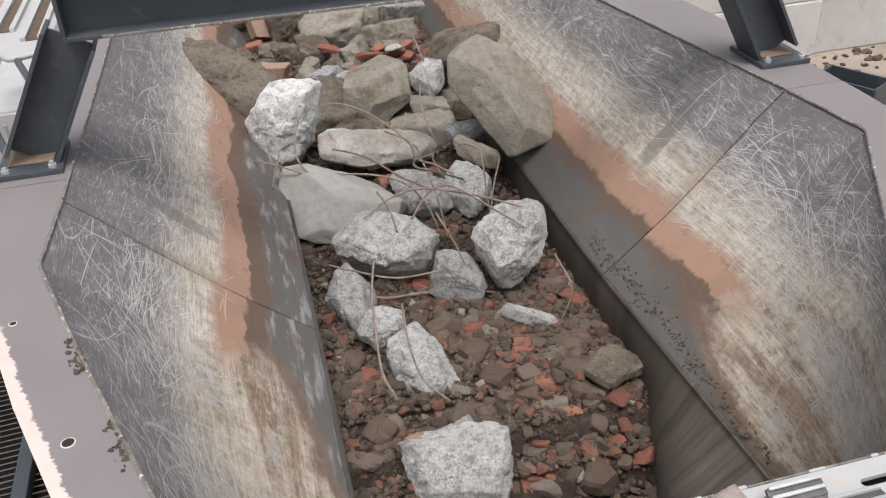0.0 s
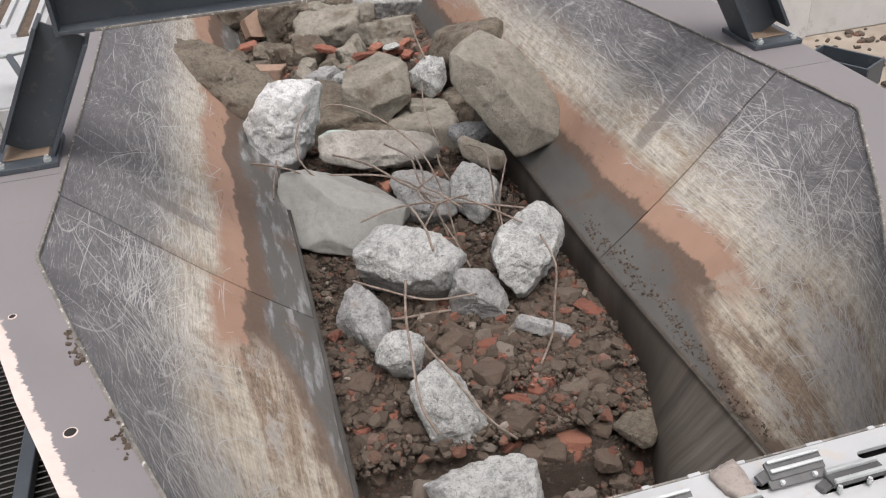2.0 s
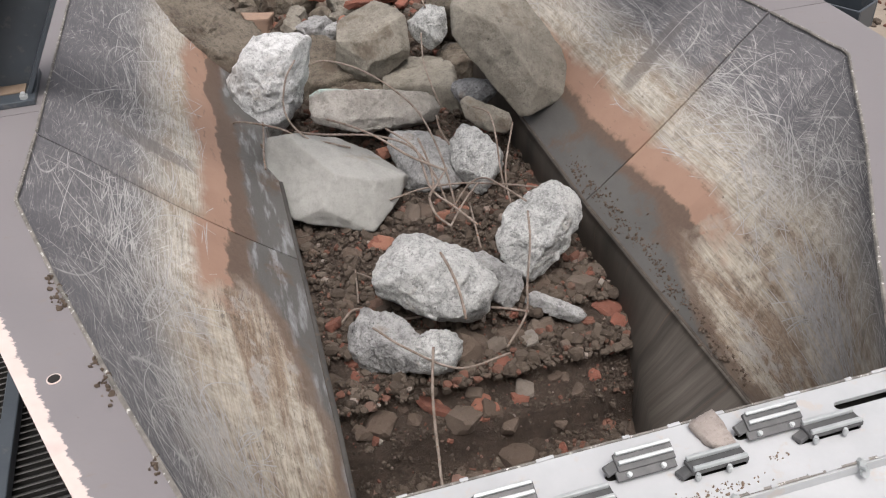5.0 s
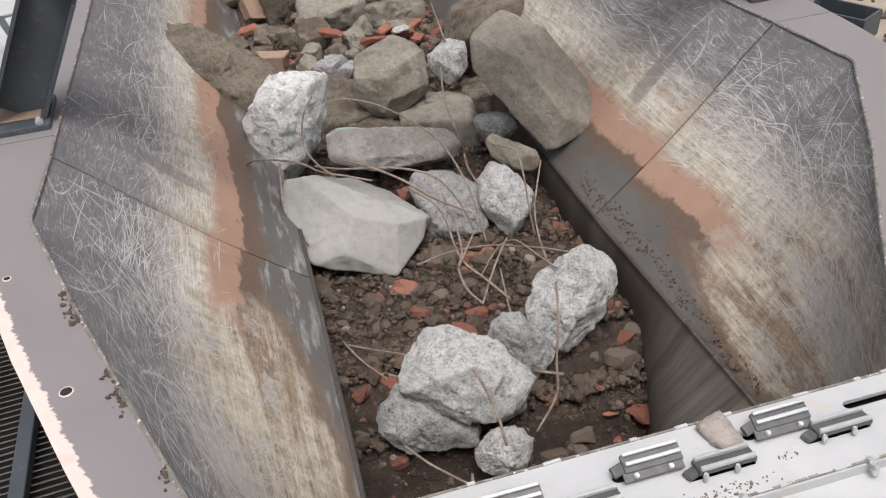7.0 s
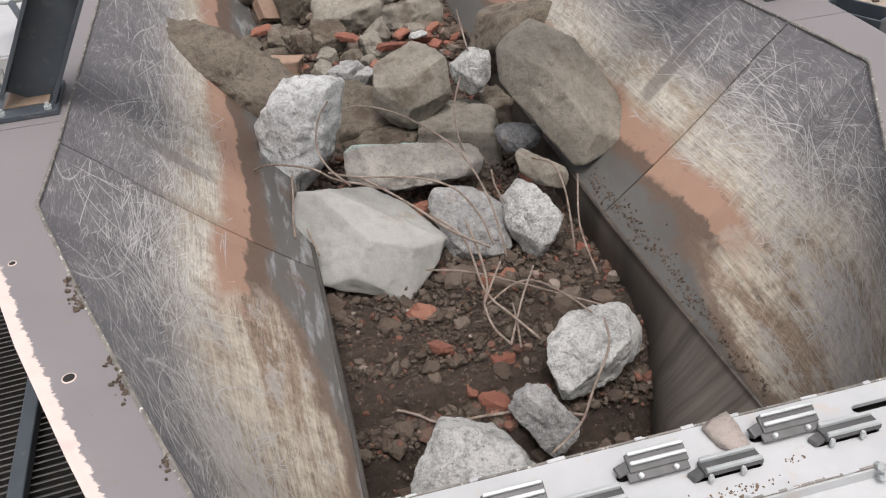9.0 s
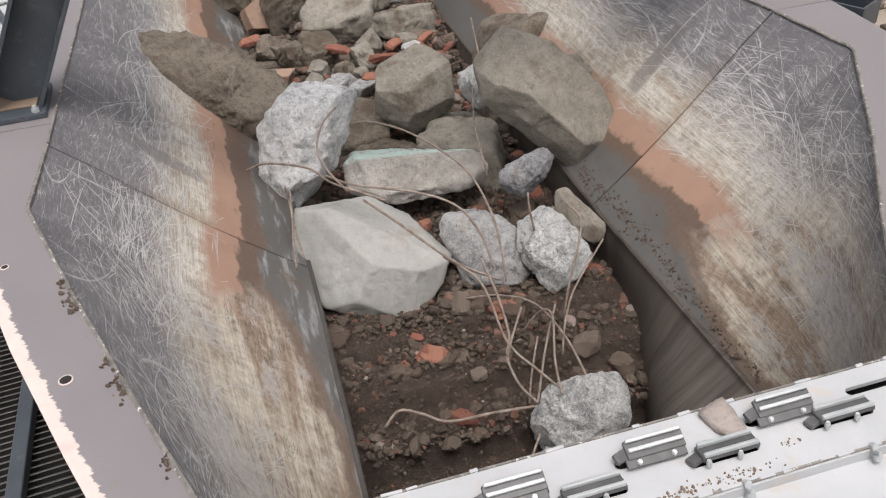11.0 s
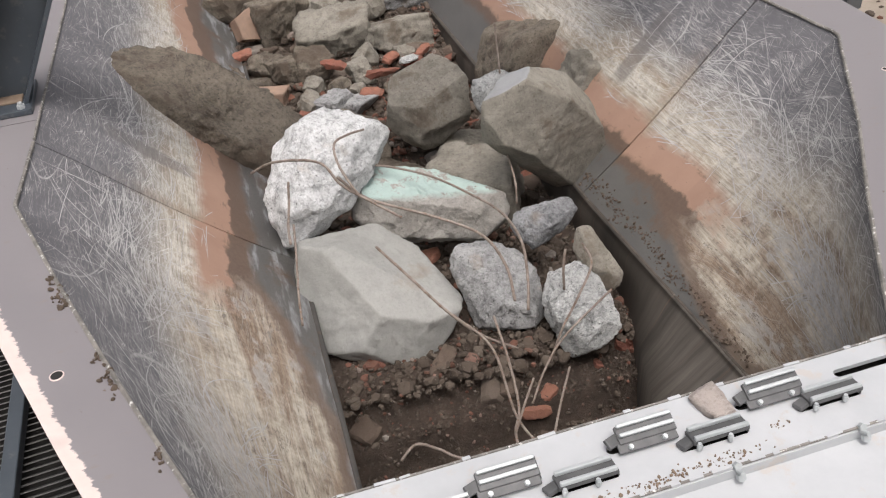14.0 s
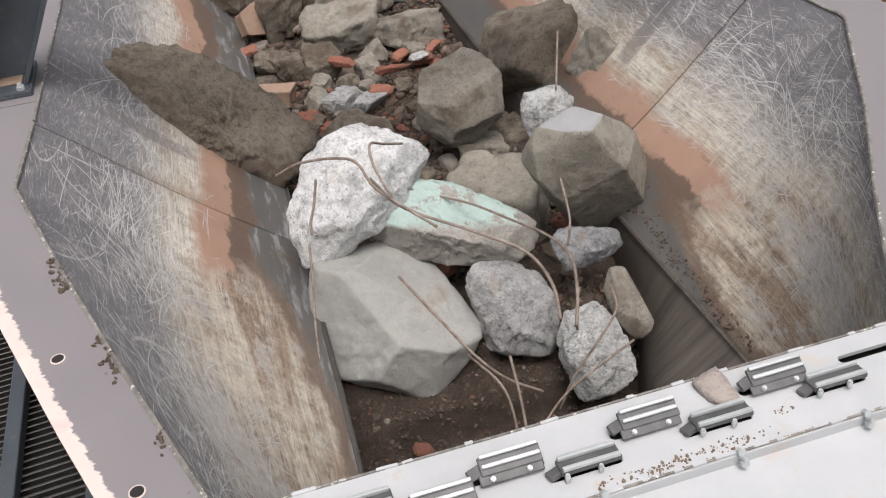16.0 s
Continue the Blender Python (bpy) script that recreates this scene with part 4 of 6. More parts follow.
def box_tube():
    m = pose(2.31, 2.735, RIM_Z - 0.055, 0, 0, 28)
    w, l, t, h = 0.15, 0.25, 0.010, 0.10
    ob = grouped("lifting_socket", "open dark steel socket welded to the hopper rim", "steel socket")
    for s in (-1, 1):
        part("side", block(bmesh.new(), (t, l, h), m @ Matrix.Translation((s * (w - t) / 2, 0, 0)), 0.002), DARKPAINT, ob)
        part("end", block(bmesh.new(), (w - 2 * t, t, h), m @ Matrix.Translation((0, s * (l - t) / 2, 0)), 0.002), DARKPAINT, ob)
    # the shade in the socket is painted onto its bottom
    part("bottom", block(bmesh.new(), (w - 0.022, l - 0.022, 0.008), m @ Matrix.Translation((0, 0, -0.05))), HOLE_SHADE, ob, "bottom painted near-black as shade")


box_tube()

# bolt holes in the near rim plate: countersunk rings, the shade in them painted as near-black discs
for x, y in ((-0.669, 2.034), (-0.488, 1.536), (-0.330, 1.113), (1.998, 2.015)):
    r = 0.009 if y > 1.9 else 0.0135
    hole = grouped("bolt_hole", "countersunk bolt hole in the painted rim plate", "bolt hole", "holes along the rim")
    bm = bmesh.new()
    tube(bm, [(x + r * 1.05 * math.cos(a), y + r * 1.05 * math.sin(a), RIM_Z + 0.0035) for a in np.linspace(0, math.tau, 18)], 0.0022, 6, False)
    part("ring", bm, FLANGE, hole)
    part("centre", rod(bmesh.new(), r, 0.002, pose(x, y, RIM_Z + 0.004), 20), HOLE_SHADE, hole, "near-black disc painted as the shaded hole")


# ---- the stream: how fast the feeder carries things, by their place along it ----
PACE = [(0.8, 0.30), (1.5, 0.26), (1.9, 0.22), (2.1, 0.17), (2.4, 0.12), (2.7, 0.095), (3.5, 0.09), (4.4, 0.075), (8, 0.075)]
STOPS = [0, 1, 2, 3, 4, 5, 6, 7, 8, 9, 10, 11, 12, 13, 14, 15, 16]


def drift(y0):
    """Where a thing that lies at y0 at the start is at each of the STOPS."""
    out, y = [], y0
    for t in range(0, 321):
        if t % 20 == 0:
            out.append(y)
        y = max(1.15, y - lerp(y, PACE) * 0.05)
    return out


# ---- concrete chunks ----
ROCK = {}


def chunk(key, seed, material, label, breaks, level=6, sharp=140, rough=0.62, grain=0.75, chips=11):
    me = broken("concrete_chunk", None, seed, breaks, level, sharp, 0, rough, 1.0, grain, chips)
    me.materials.append(material)
    ob = tagged(new("concrete_chunk", me), label, "concrete chunk", "broken concrete in the feeder")
    ROCK[key] = ob
    return ob


chunk("upright", 11, WHITISH, "pale upright chunk of broken concrete bristling with rusty rebar", [(-0, 0.99, -0.16, 0.119), (0.14, 0.66, 0.74, 0.194), (0.63, 0.36, -0.69, 0.154), (-0.89, 0.46, -0.05, 0.163), (-0.64, 0.54, 0.54, 0.163), (0.27, -0.96, 0.1, 0.131), (0.6, -0.8, 0.01, 0.142), (-0.31, -0.94, 0.17, 0.138), (-0.74, -0.64, 0.2, 0.16), (0, -0.93, 0.37, 0.139), (-0.45, 0.54, -0.72, 0.22), (0.66, -0.46, -0.59, 0.18), (0.22, 0.66, -0.72, 0.17), (0.22, -0.88, -0.43, 0.187), (-0.43, -0.77, -0.48, 0.236), (-0.09, -0.62, 0.78, 0.186), (0.81, 0.37, -0.46, 0.147), (-0.7, -0.14, 0.7, 0.192), (0.69, 0.71, 0.17, 0.185), (0.14, -0.42, 0.9, 0.213)])
chunk("earthy", 12, EARTHY, "long earth-caked concrete slab leaning on the hopper wall", [(0.19, -0.12, 0.97, 0.079), (-0.18, 0.35, -0.92, 0.106), (-0.27, -0.3, -0.92, 0.129), (-0.45, 0.89, 0.13, 0.228), (-0.01, -0.29, -0.96, 0.12), (0.35, -0.91, 0.22, 0.171), (0.29, 0.53, -0.8, 0.217), (-0.09, 0.99, -0.13, 0.224), (-0.14, -0.08, 0.99, 0.146), (-0.54, 0.04, -0.84, 0.18), (-0.31, 0.1, -0.95, 0.118), (0.08, -0.96, 0.28, 0.2), (0.06, -0.02, -1, 0.137), (0.28, 0.23, -0.93, 0.204), (-0.75, 0.37, -0.55, 0.273), (0.86, -0.26, 0.43, 0.35), (-0.11, -0.88, 0.47, 0.242), (0.71, -0.67, 0.18, 0.304)], rough=0.9, sharp=60, grain=1.6, chips=6)
chunk("mint", 13, MINT, "long concrete chunk with flaking mint paint on its top", [(0.05, 0.29, 0.95, 0.086), (-0.13, -0.76, 0.64, 0.101), (0.09, -0.37, -0.93, 0.1), (0.12, 0.31, -0.94, 0.093), (-0.56, 0.45, -0.69, 0.185), (-0.08, -0.99, -0.11, 0.133), (-0.2, -0.19, -0.96, 0.112), (0.42, 0.89, -0.19, 0.147), (-0.29, 0.65, -0.7, 0.15), (0.22, -0.78, 0.59, 0.16), (0.31, 0.94, 0.12, 0.144), (-0.61, -0.61, 0.5, 0.193), (0.6, 0.26, -0.76, 0.175), (0, 1, -0.03, 0.169), (0.56, -0.01, -0.83, 0.177), (-0.51, 0.26, 0.82, 0.214), (0.44, -0.07, 0.9, 0.181), (0.71, 0.55, -0.44, 0.201), (-0.58, -0.79, -0.21, 0.204)], rough=0.55)
chunk("wedge", 24, SMOOTH, "big wedge of smooth light concrete with broken edges", [(0.46, 0.04, 0.89, 0.14), (-0.59, -0.59, 0.55, 0.179), (0.6, -0.29, -0.75, 0.214), (-0.18, 0.6, -0.78, 0.144), (-0.69, 0.53, -0.49, 0.2), (-0.33, -0.32, -0.89, 0.192), (0.21, -0.35, 0.91, 0.138), (-0.12, -0.94, 0.33, 0.182), (-0.01, 0.41, -0.91, 0.14), (-0.06, 0.85, -0.53, 0.198), (0.44, 0.23, -0.87, 0.175), (0.27, -0.94, 0.22, 0.219), (0.14, 0.42, 0.9, 0.229), (0.91, 0.35, -0.22, 0.235), (0.77, 0.23, -0.59, 0.212), (-0.29, 0.96, -0.06, 0.268), (-0.48, -0.03, -0.88, 0.184), (0.69, 0.07, 0.72, 0.185), (-0.43, -0.89, -0.17, 0.225), (0.64, 0.77, -0.03, 0.265)], rough=0.26, grain=0.7, chips=3)
chunk("slab", 15, SLABBED, "thick grey-brown concrete slab with square edges", [(0.39, -0.19, 0.9, 0.116), (-0.3, 0.62, -0.72, 0.136), (-0.19, -0.27, -0.94, 0.133), (0.26, -0.96, -0.06, 0.148), (0.33, -0.92, 0.21, 0.14), (0.52, 0.44, -0.73, 0.245), (-0.38, 0.7, 0.6, 0.22), (0.02, 0.77, 0.63, 0.195), (-0.98, 0.18, -0.06, 0.281), (-0.58, -0.18, -0.8, 0.184), (-0, -0.33, 0.94, 0.151), (-0.27, -0.53, 0.81, 0.206), (0.87, -0.47, 0.18, 0.265), (0.41, 0.91, -0.03, 0.256), (0.37, 0.88, 0.3, 0.244), (-0.34, 0.38, -0.86, 0.142), (0.58, 0.77, -0.26, 0.28), (-0.64, -0.62, 0.45, 0.282), (-0.68, -0.72, 0.14, 0.295), (-0.14, -0.96, -0.24, 0.219)], rough=0.26, grain=0.5, chips=3)
chunk("notched", 16, SOILED, "soiled concrete block with a hollowed top", [(0.16, 0.81, -0.57, 0.125), (-0.22, -0.34, 0.91, 0.119), (-0.89, 0.45, -0.1, 0.173), (0.53, -0.18, -0.83, 0.152), (0.22, -0.89, 0.41, 0.135), (-0.62, -0.79, -0.01, 0.156), (-0.41, 0.08, -0.91, 0.165), (0.36, -0.89, -0.3, 0.155), (0.95, 0.3, -0.05, 0.169), (-0.06, 0.89, 0.46, 0.199), (-0.33, 0.7, 0.63, 0.195), (0.99, 0.03, -0.14, 0.172), (-0.98, 0.15, 0.16, 0.183), (0.58, -0.74, 0.34, 0.166), (0.21, -0.16, 0.96, 0.175), (0.86, 0.35, 0.37, 0.202), (-0.44, -0.85, 0.3, 0.146), (-0.61, -0.66, -0.43, 0.181), (-0.23, -0.1, -0.97, 0.173), (0.48, 0.59, 0.65, 0.225)], rough=0.34, grain=0.6, chips=4)
chunk("capped", 17, PALE, "small pale concrete lump threaded on a rebar", [(0.23, 0.89, -0.4, 0.062), (-0.23, -0.89, 0.4, 0.058), (-0.46, 0.4, -0.79, 0.076), (-0.6, -0.79, -0.15, 0.068), (0.51, -0.84, 0.15, 0.071), (-0.02, -0.59, 0.81, 0.074), (0.94, 0.09, -0.33, 0.078), (-0.71, 0.64, -0.29, 0.089), (-0.03, 0.93, 0.37, 0.076), (-0.33, 0.83, 0.44, 0.083), (0.9, 0.37, -0.23, 0.08), (0.19, 0.79, 0.58, 0.09), (-0.54, -0.19, 0.82, 0.083), (0.65, 0.24, -0.72, 0.083), (-0.65, -0.46, 0.61, 0.078), (0.29, 0.09, -0.95, 0.095), (0.83, 0.51, 0.2, 0.102), (0.33, -0.7, 0.63, 0.083), (-0.02, -0.94, -0.34, 0.089), (-0.85, -0.48, 0.21, 0.084)], level=5)
chunk("nub", 18, DARKGREY, "small rough concrete lump with sharp grit", [(0.83, 0.56, 0.02, 0.063), (0.17, 0.41, 0.9, 0.056), (0.71, -0.25, -0.66, 0.066), (0.22, 0.82, -0.53, 0.085), (-0.67, -0.14, 0.73, 0.053), (0.02, 0.78, 0.62, 0.078), (-0.13, -0.71, -0.7, 0.068), (-0.89, -0.46, -0.05, 0.063), (-0.53, -0.82, 0.23, 0.071), (-0.99, -0.04, -0.16, 0.076), (-0.41, -0.63, -0.66, 0.071), (-0.92, 0.09, -0.39, 0.085), (-0.73, 0.03, -0.68, 0.092), (0.96, -0.29, 0.02, 0.096), (-0.88, 0.03, 0.48, 0.07), (-0.16, -0.94, -0.32, 0.078), (0.83, -0.43, -0.35, 0.084), (0.88, -0.28, 0.39, 0.109)], level=5)
chunk("tablet", 19, SOILED, "flat brownish concrete tablet", [(-0.26, 0.31, -0.92, 0.082), (-0.2, 0.96, 0.18, 0.046), (0.11, 0.25, 0.96, 0.044), (-0.08, 0.99, -0.1, 0.055), (0.3, -0.73, -0.61, 0.064), (-0.34, -0.72, -0.6, 0.062), (-0.06, -0.85, -0.52, 0.056), (0.43, -0.35, -0.83, 0.081), (0.07, -0.74, 0.67, 0.056), (0.26, -0.31, 0.92, 0.048), (-0.68, -0.63, -0.38, 0.077), (0.52, -0.53, 0.67, 0.062), (0.75, 0.23, -0.62, 0.112), (0.48, 0.84, -0.27, 0.095), (-0.78, 0.6, -0.18, 0.084), (-0.96, -0.16, -0.23, 0.097), (0.45, -0.83, 0.33, 0.065), (0.16, -0.94, 0.31, 0.06), (0.73, -0.21, 0.65, 0.086), (0.59, 0.24, 0.77, 0.083)], rough=0.4, grain=0.3, level=5)
chunk("cobble", 20, PALE, "pale cobble of broken concrete with coarse grit", [(0.69, 0.38, -0.61, 0.082), (-0.12, 0.18, -0.98, 0.1), (-0.07, -0.28, 0.96, 0.084), (0.9, 0.28, 0.33, 0.087), (-0.73, -0.24, 0.64, 0.08), (-0.83, -0.55, -0.06, 0.1), (-0.21, -0.83, 0.52, 0.103), (-0.96, 0.07, 0.27, 0.102), (0.18, 0.86, -0.47, 0.113), (0.19, 0.97, -0.12, 0.127), (-0.74, -0.56, 0.37, 0.088), (0.69, -0.57, -0.44, 0.126), (0.62, -0.44, -0.66, 0.121), (0.99, 0.1, 0.05, 0.095), (-0.96, -0.06, -0.27, 0.108), (-0.26, 0.61, -0.75, 0.118), (0.87, -0.47, -0.18, 0.125), (-0.62, 0.5, 0.6, 0.132), (-0.16, -0.94, 0.29, 0.122), (0.68, 0.66, 0.32, 0.116)])
chunk("step", 21, GREY, "grey concrete chunk with a stepped top", [(0.24, -0.35, 0.9, 0.077), (-0.45, -0.74, 0.51, 0.098), (-0.13, 0.62, -0.78, 0.104), (0.67, 0.74, -0.11, 0.126), (-0.81, -0, -0.58, 0.111), (-0.73, -0.69, 0.03, 0.12), (0.15, -0.87, -0.47, 0.159), (-0.78, 0.31, -0.54, 0.114), (0.76, -0.31, 0.56, 0.12), (0.27, -0.92, 0.28, 0.126), (0, 0.3, 0.95, 0.136), (0.06, -0.14, -0.99, 0.134), (-0.23, 0.08, -0.97, 0.116), (0.67, 0.41, -0.62, 0.131), (-0.1, 0.96, 0.26, 0.153), (-0.35, 0.94, 0.02, 0.148), (0.82, 0.48, -0.31, 0.132), (0.2, 0.68, -0.71, 0.116), (0.58, 0.11, -0.81, 0.146), (0.32, 0.2, 0.93, 0.121)], rough=0.6)
chunk("boulder", 22, PALE, "large pale boulder of broken concrete with rebar", [(-0.46, -0.65, -0.6, 0.114), (0.01, 0.32, -0.95, 0.158), (-0.89, 0.46, -0.1, 0.186), (0.28, 0.4, 0.87, 0.134), (0.8, 0.58, 0.13, 0.163), (0.84, -0.37, -0.4, 0.21), (-0.23, -0.69, 0.69, 0.162), (0.47, 0.81, 0.34, 0.153), (-0.5, -0.87, 0.01, 0.141), (-0.55, 0.02, 0.83, 0.172), (0.56, 0.1, 0.82, 0.16), (0.23, 0.95, 0.19, 0.173), (-0.14, -0.72, -0.68, 0.13), (0.5, -0.76, 0.42, 0.208), (0.32, 0.35, -0.88, 0.182), (-0.12, 0.95, 0.29, 0.194), (-0.21, 0.04, 0.98, 0.159), (0.16, -0.77, -0.62, 0.167), (0.08, -0.74, 0.67, 0.176), (-0.03, 0.48, 0.88, 0.16)])
chunk("heart", 23, PALE, "pale heart-shaped chunk of broken concrete", [(0.21, 0.6, -0.77, 0.141), (-0.86, 0.28, -0.43, 0.125), (0.96, -0.18, -0.21, 0.112), (-0.7, 0.71, -0.04, 0.125), (-0.39, -0.46, 0.8, 0.106), (-0.33, -0.33, -0.89, 0.136), (-0.43, -0.85, 0.31, 0.129), (-0.73, -0.01, 0.68, 0.123), (0.7, -0.6, 0.39, 0.121), (0.63, -0.47, 0.62, 0.121), (0.99, 0.1, 0.01, 0.119), (0.58, 0.8, 0.14, 0.163), (0.1, -0.04, 0.99, 0.155), (-0.86, -0.31, 0.4, 0.124), (0.27, 0.93, 0.26, 0.174), (-0.58, -0.23, -0.78, 0.137), (0.86, 0.48, 0.17, 0.148), (0.65, -0.22, -0.73, 0.156), (0.53, -0.14, 0.84, 0.149), (-0.05, -0.84, 0.54, 0.134)])
chunk("cheek", 25, GREY, "grey chunk of broken concrete beside a larger one", [(-0.64, -0.5, -0.58, 0.054), (-0.05, 0.61, -0.79, 0.112), (-0.31, -0.86, 0.42, 0.066), (0.61, 0.74, 0.29, 0.078), (0.78, -0.24, -0.58, 0.103), (-0.76, 0.63, 0.14, 0.108), (-0.53, 0.84, 0.14, 0.105), (0.56, 0.24, 0.8, 0.094), (0.11, 0.12, 0.99, 0.109), (-0.04, 0.93, 0.38, 0.103), (0.63, -0.72, 0.27, 0.111), (0.62, -0.3, 0.73, 0.104), (-0.59, -0.02, 0.81, 0.123), (0.94, 0.1, -0.33, 0.108), (0.72, -0.49, 0.49, 0.113)])
chunk("under", 26, GREY, "grey chunk of broken concrete under a boulder", [(0.67, 0.18, -0.72, 0.086), (-0.08, -0.17, 0.98, 0.079), (-0.18, -0.56, -0.81, 0.087), (-0.78, -0.6, 0.15, 0.078), (0.95, 0.03, 0.32, 0.095), (0.69, 0.69, -0.22, 0.097), (1, -0.08, -0.01, 0.101), (-0.86, 0.27, 0.42, 0.108), (0.83, 0.47, 0.3, 0.097), (-0.68, -0.07, 0.73, 0.078), (0.21, 0.93, -0.29, 0.128), (-0.41, 0.06, -0.91, 0.106), (-0.23, 0.28, -0.93, 0.111), (-0.09, 0.16, 0.98, 0.087), (-0.98, -0.11, -0.17, 0.109), (-0.5, -0.58, 0.64, 0.098), (-0.49, 0.74, 0.46, 0.142), (-0.19, 0.64, -0.74, 0.134), (0.59, -0.67, -0.45, 0.149)])
chunk("knuckle", 27, PALE, "small pale concrete chunk hanging on a rebar", [(0.48, 0.01, -0.87, 0.086), (-0.12, -0.92, -0.36, 0.066), (-0.11, -0.53, 0.84, 0.075), (-0.89, -0.06, 0.45, 0.073), (0.05, 0.7, 0.72, 0.08), (0.35, 0.9, -0.27, 0.069), (0.93, -0.34, -0.12, 0.08), (0.65, -0.76, 0, 0.078), (0.54, 0.84, -0.01, 0.072), (-0.02, 0.95, -0.3, 0.072), (0.96, 0.23, 0.15, 0.086), (-0.56, 0.11, -0.82, 0.078), (-0.66, -0.33, -0.67, 0.073), (-0.42, -0.13, 0.9, 0.077), (-0.54, 0.56, -0.63, 0.082), (-0.36, 0.87, 0.34, 0.083), (-0.43, -0.73, -0.53, 0.067), (-0.85, 0.43, 0.3, 0.085), (0.4, 0.19, 0.9, 0.095), (-0.47, -0.82, 0.33, 0.076)])
chunk("lozenge", 28, PALE, "long pale chunk of broken concrete", [(-0.36, 0.69, -0.63, 0.089), (-0.85, -0.28, -0.44, 0.103), (0.5, 0.86, 0.07, 0.084), (-0.2, -0.26, -0.94, 0.108), (-0.26, -0.91, 0.32, 0.088), (-0.81, 0.56, 0.15, 0.127), (0.75, 0.04, 0.66, 0.079), (0.42, -0.58, 0.7, 0.072), (0.08, -0.99, -0.07, 0.101), (0.76, -0.64, 0.15, 0.117), (0.03, -0.29, 0.95, 0.11), (0.27, 0.93, 0.24, 0.094), (0.4, 0.69, -0.6, 0.12), (0.42, 0.23, -0.88, 0.142), (0.49, -0.8, 0.34, 0.094), (0.57, 0.27, 0.77, 0.099), (-0.34, -0.43, 0.84, 0.124), (0.27, -0.84, -0.46, 0.133)])
chunk("anvil", 29, PALE, "wide pale concrete chunk with a sheared front", [(0.12, 0.96, 0.26, 0.125), (-0.24, -0.63, 0.74, 0.085), (0.03, 0.27, 0.96, 0.103), (-0.59, 0.31, -0.74, 0.121), (0.91, 0, -0.41, 0.135), (-0.35, -0.92, 0.15, 0.119), (0.33, 0.34, -0.88, 0.095), (0.1, 0.56, -0.82, 0.1), (-0.07, -0.25, -0.96, 0.123), (-0.9, -0.37, 0.26, 0.15), (0.28, 0.06, -0.96, 0.107), (0.8, -0.45, 0.4, 0.167), (0.48, -0.64, 0.6, 0.152), (-0.82, -0.56, -0.03, 0.154), (0.93, 0.24, -0.28, 0.154), (0.69, 0.67, -0.26, 0.156), (0.42, 0.15, 0.9, 0.152), (-0.94, 0.08, -0.33, 0.166), (0.04, -1, 0.06, 0.166)])
chunk("finger", 30, GREY, "finger-shaped sliver of grey concrete", [(-0.31, -0.92, 0.24, 0.022), (-0.3, -0.27, -0.91, 0.03), (0.14, 0.79, -0.6, 0.036), (0.14, -0.16, 0.98, 0.026), (0.36, 0.76, 0.54, 0.029), (0.16, 0.98, 0.09, 0.036), (0.54, 0.83, -0.1, 0.042), (-0.22, -0.96, -0.14, 0.029), (-0.36, 0.12, -0.92, 0.043), (-0.45, 0.89, -0.12, 0.078), (0.62, 0.35, -0.7, 0.074), (0.2, -0.5, 0.84, 0.036), (-0.53, -0.42, 0.74, 0.065), (0.24, -0.9, 0.38, 0.058), (-0.61, 0.49, -0.61, 0.076), (-0.52, -0.74, 0.43, 0.047)], level=5, rough=0.5)

# bent bars sticking out of the chunks: the chunk, the bar's radius, its bends in the chunk's space
def bar(key, radius, *bends):
    part("rebar", tube(bmesh.new(), bends, radius * 0.88), REBAR, ROCK[key], "bent rusty rebar", smooth=True)


bar("upright", 0.005, (-0.235, -0.266, -0.038), (-0.154, -0.349, 0.016), (-0.002, -0.505, 0.043), (0.080, -0.511, -0.018), (0.188, -0.529, -0.059), (0.286, -0.557, -0.092))
bar("upright", 0.005, (0.162, -0.017, 0.043), (0.273, 0.015, 0.045), (0.409, -0.094, 0.036), (0.527, -0.249, 0.004), (0.620, -0.468, -0.034), (0.650, -0.728, -0.095), (0.655, -0.881, -0.188), (0.658, -0.941, -0.273))
bar("upright", 0.0047, (0.132, -0.170, 0.171), (0.074, -0.273, 0.142), (0.039, -0.457, 0.107), (0.065, -0.523, 0.042), (0.139, -0.556, -0.041))
bar("upright", 0.0047, (-0.092, -0.476, -0.035), (-0.079, -0.478, -0.115), (-0.065, -0.619, -0.167), (-0.044, -0.764, -0.199))
bar("upright", 0.0054, (0.063, -0.494, 0.004), (0.176, -0.465, -0.054), (0.404, -0.521, -0.079), (0.545, -0.624, -0.107), (0.611, -0.754, -0.178), (0.636, -0.849, -0.266))
bar("capped", 0.0047, (-0.015, 0.001, 0.107), (-0.027, 0.080, 0.187), (-0.038, 0.160, 0.267))
bar("capped", 0.0047, (-0.079, -0.118, 0.027), (-0.154, -0.437, 0.027), (-0.170, -0.629, -0.013), (-0.151, -0.684, -0.093))
bar("tablet", 0.0047, (-0.035, -0.050, 0.111), (0.060, -0.059, 0.156), (0.157, -0.149, 0.179), (0.244, -0.246, 0.153), (0.318, -0.312, 0.077))
bar("tablet", 0.0043, (0.166, -0.028, 0.139), (0.272, -0.247, 0.188), (0.355, -0.353, 0.205), (0.446, -0.433, 0.203))
bar("cobble", 0.005, (-0.124, 0.145, 0.172), (-0.126, 0.092, 0.126), (-0.101, 0.047, 0.063))
bar("boulder", 0.0054, (0.002, -0.157, 0.325), (0.028, -0.218, 0.301), (0.046, -0.298, 0.282), (0.056, -0.383, 0.244))
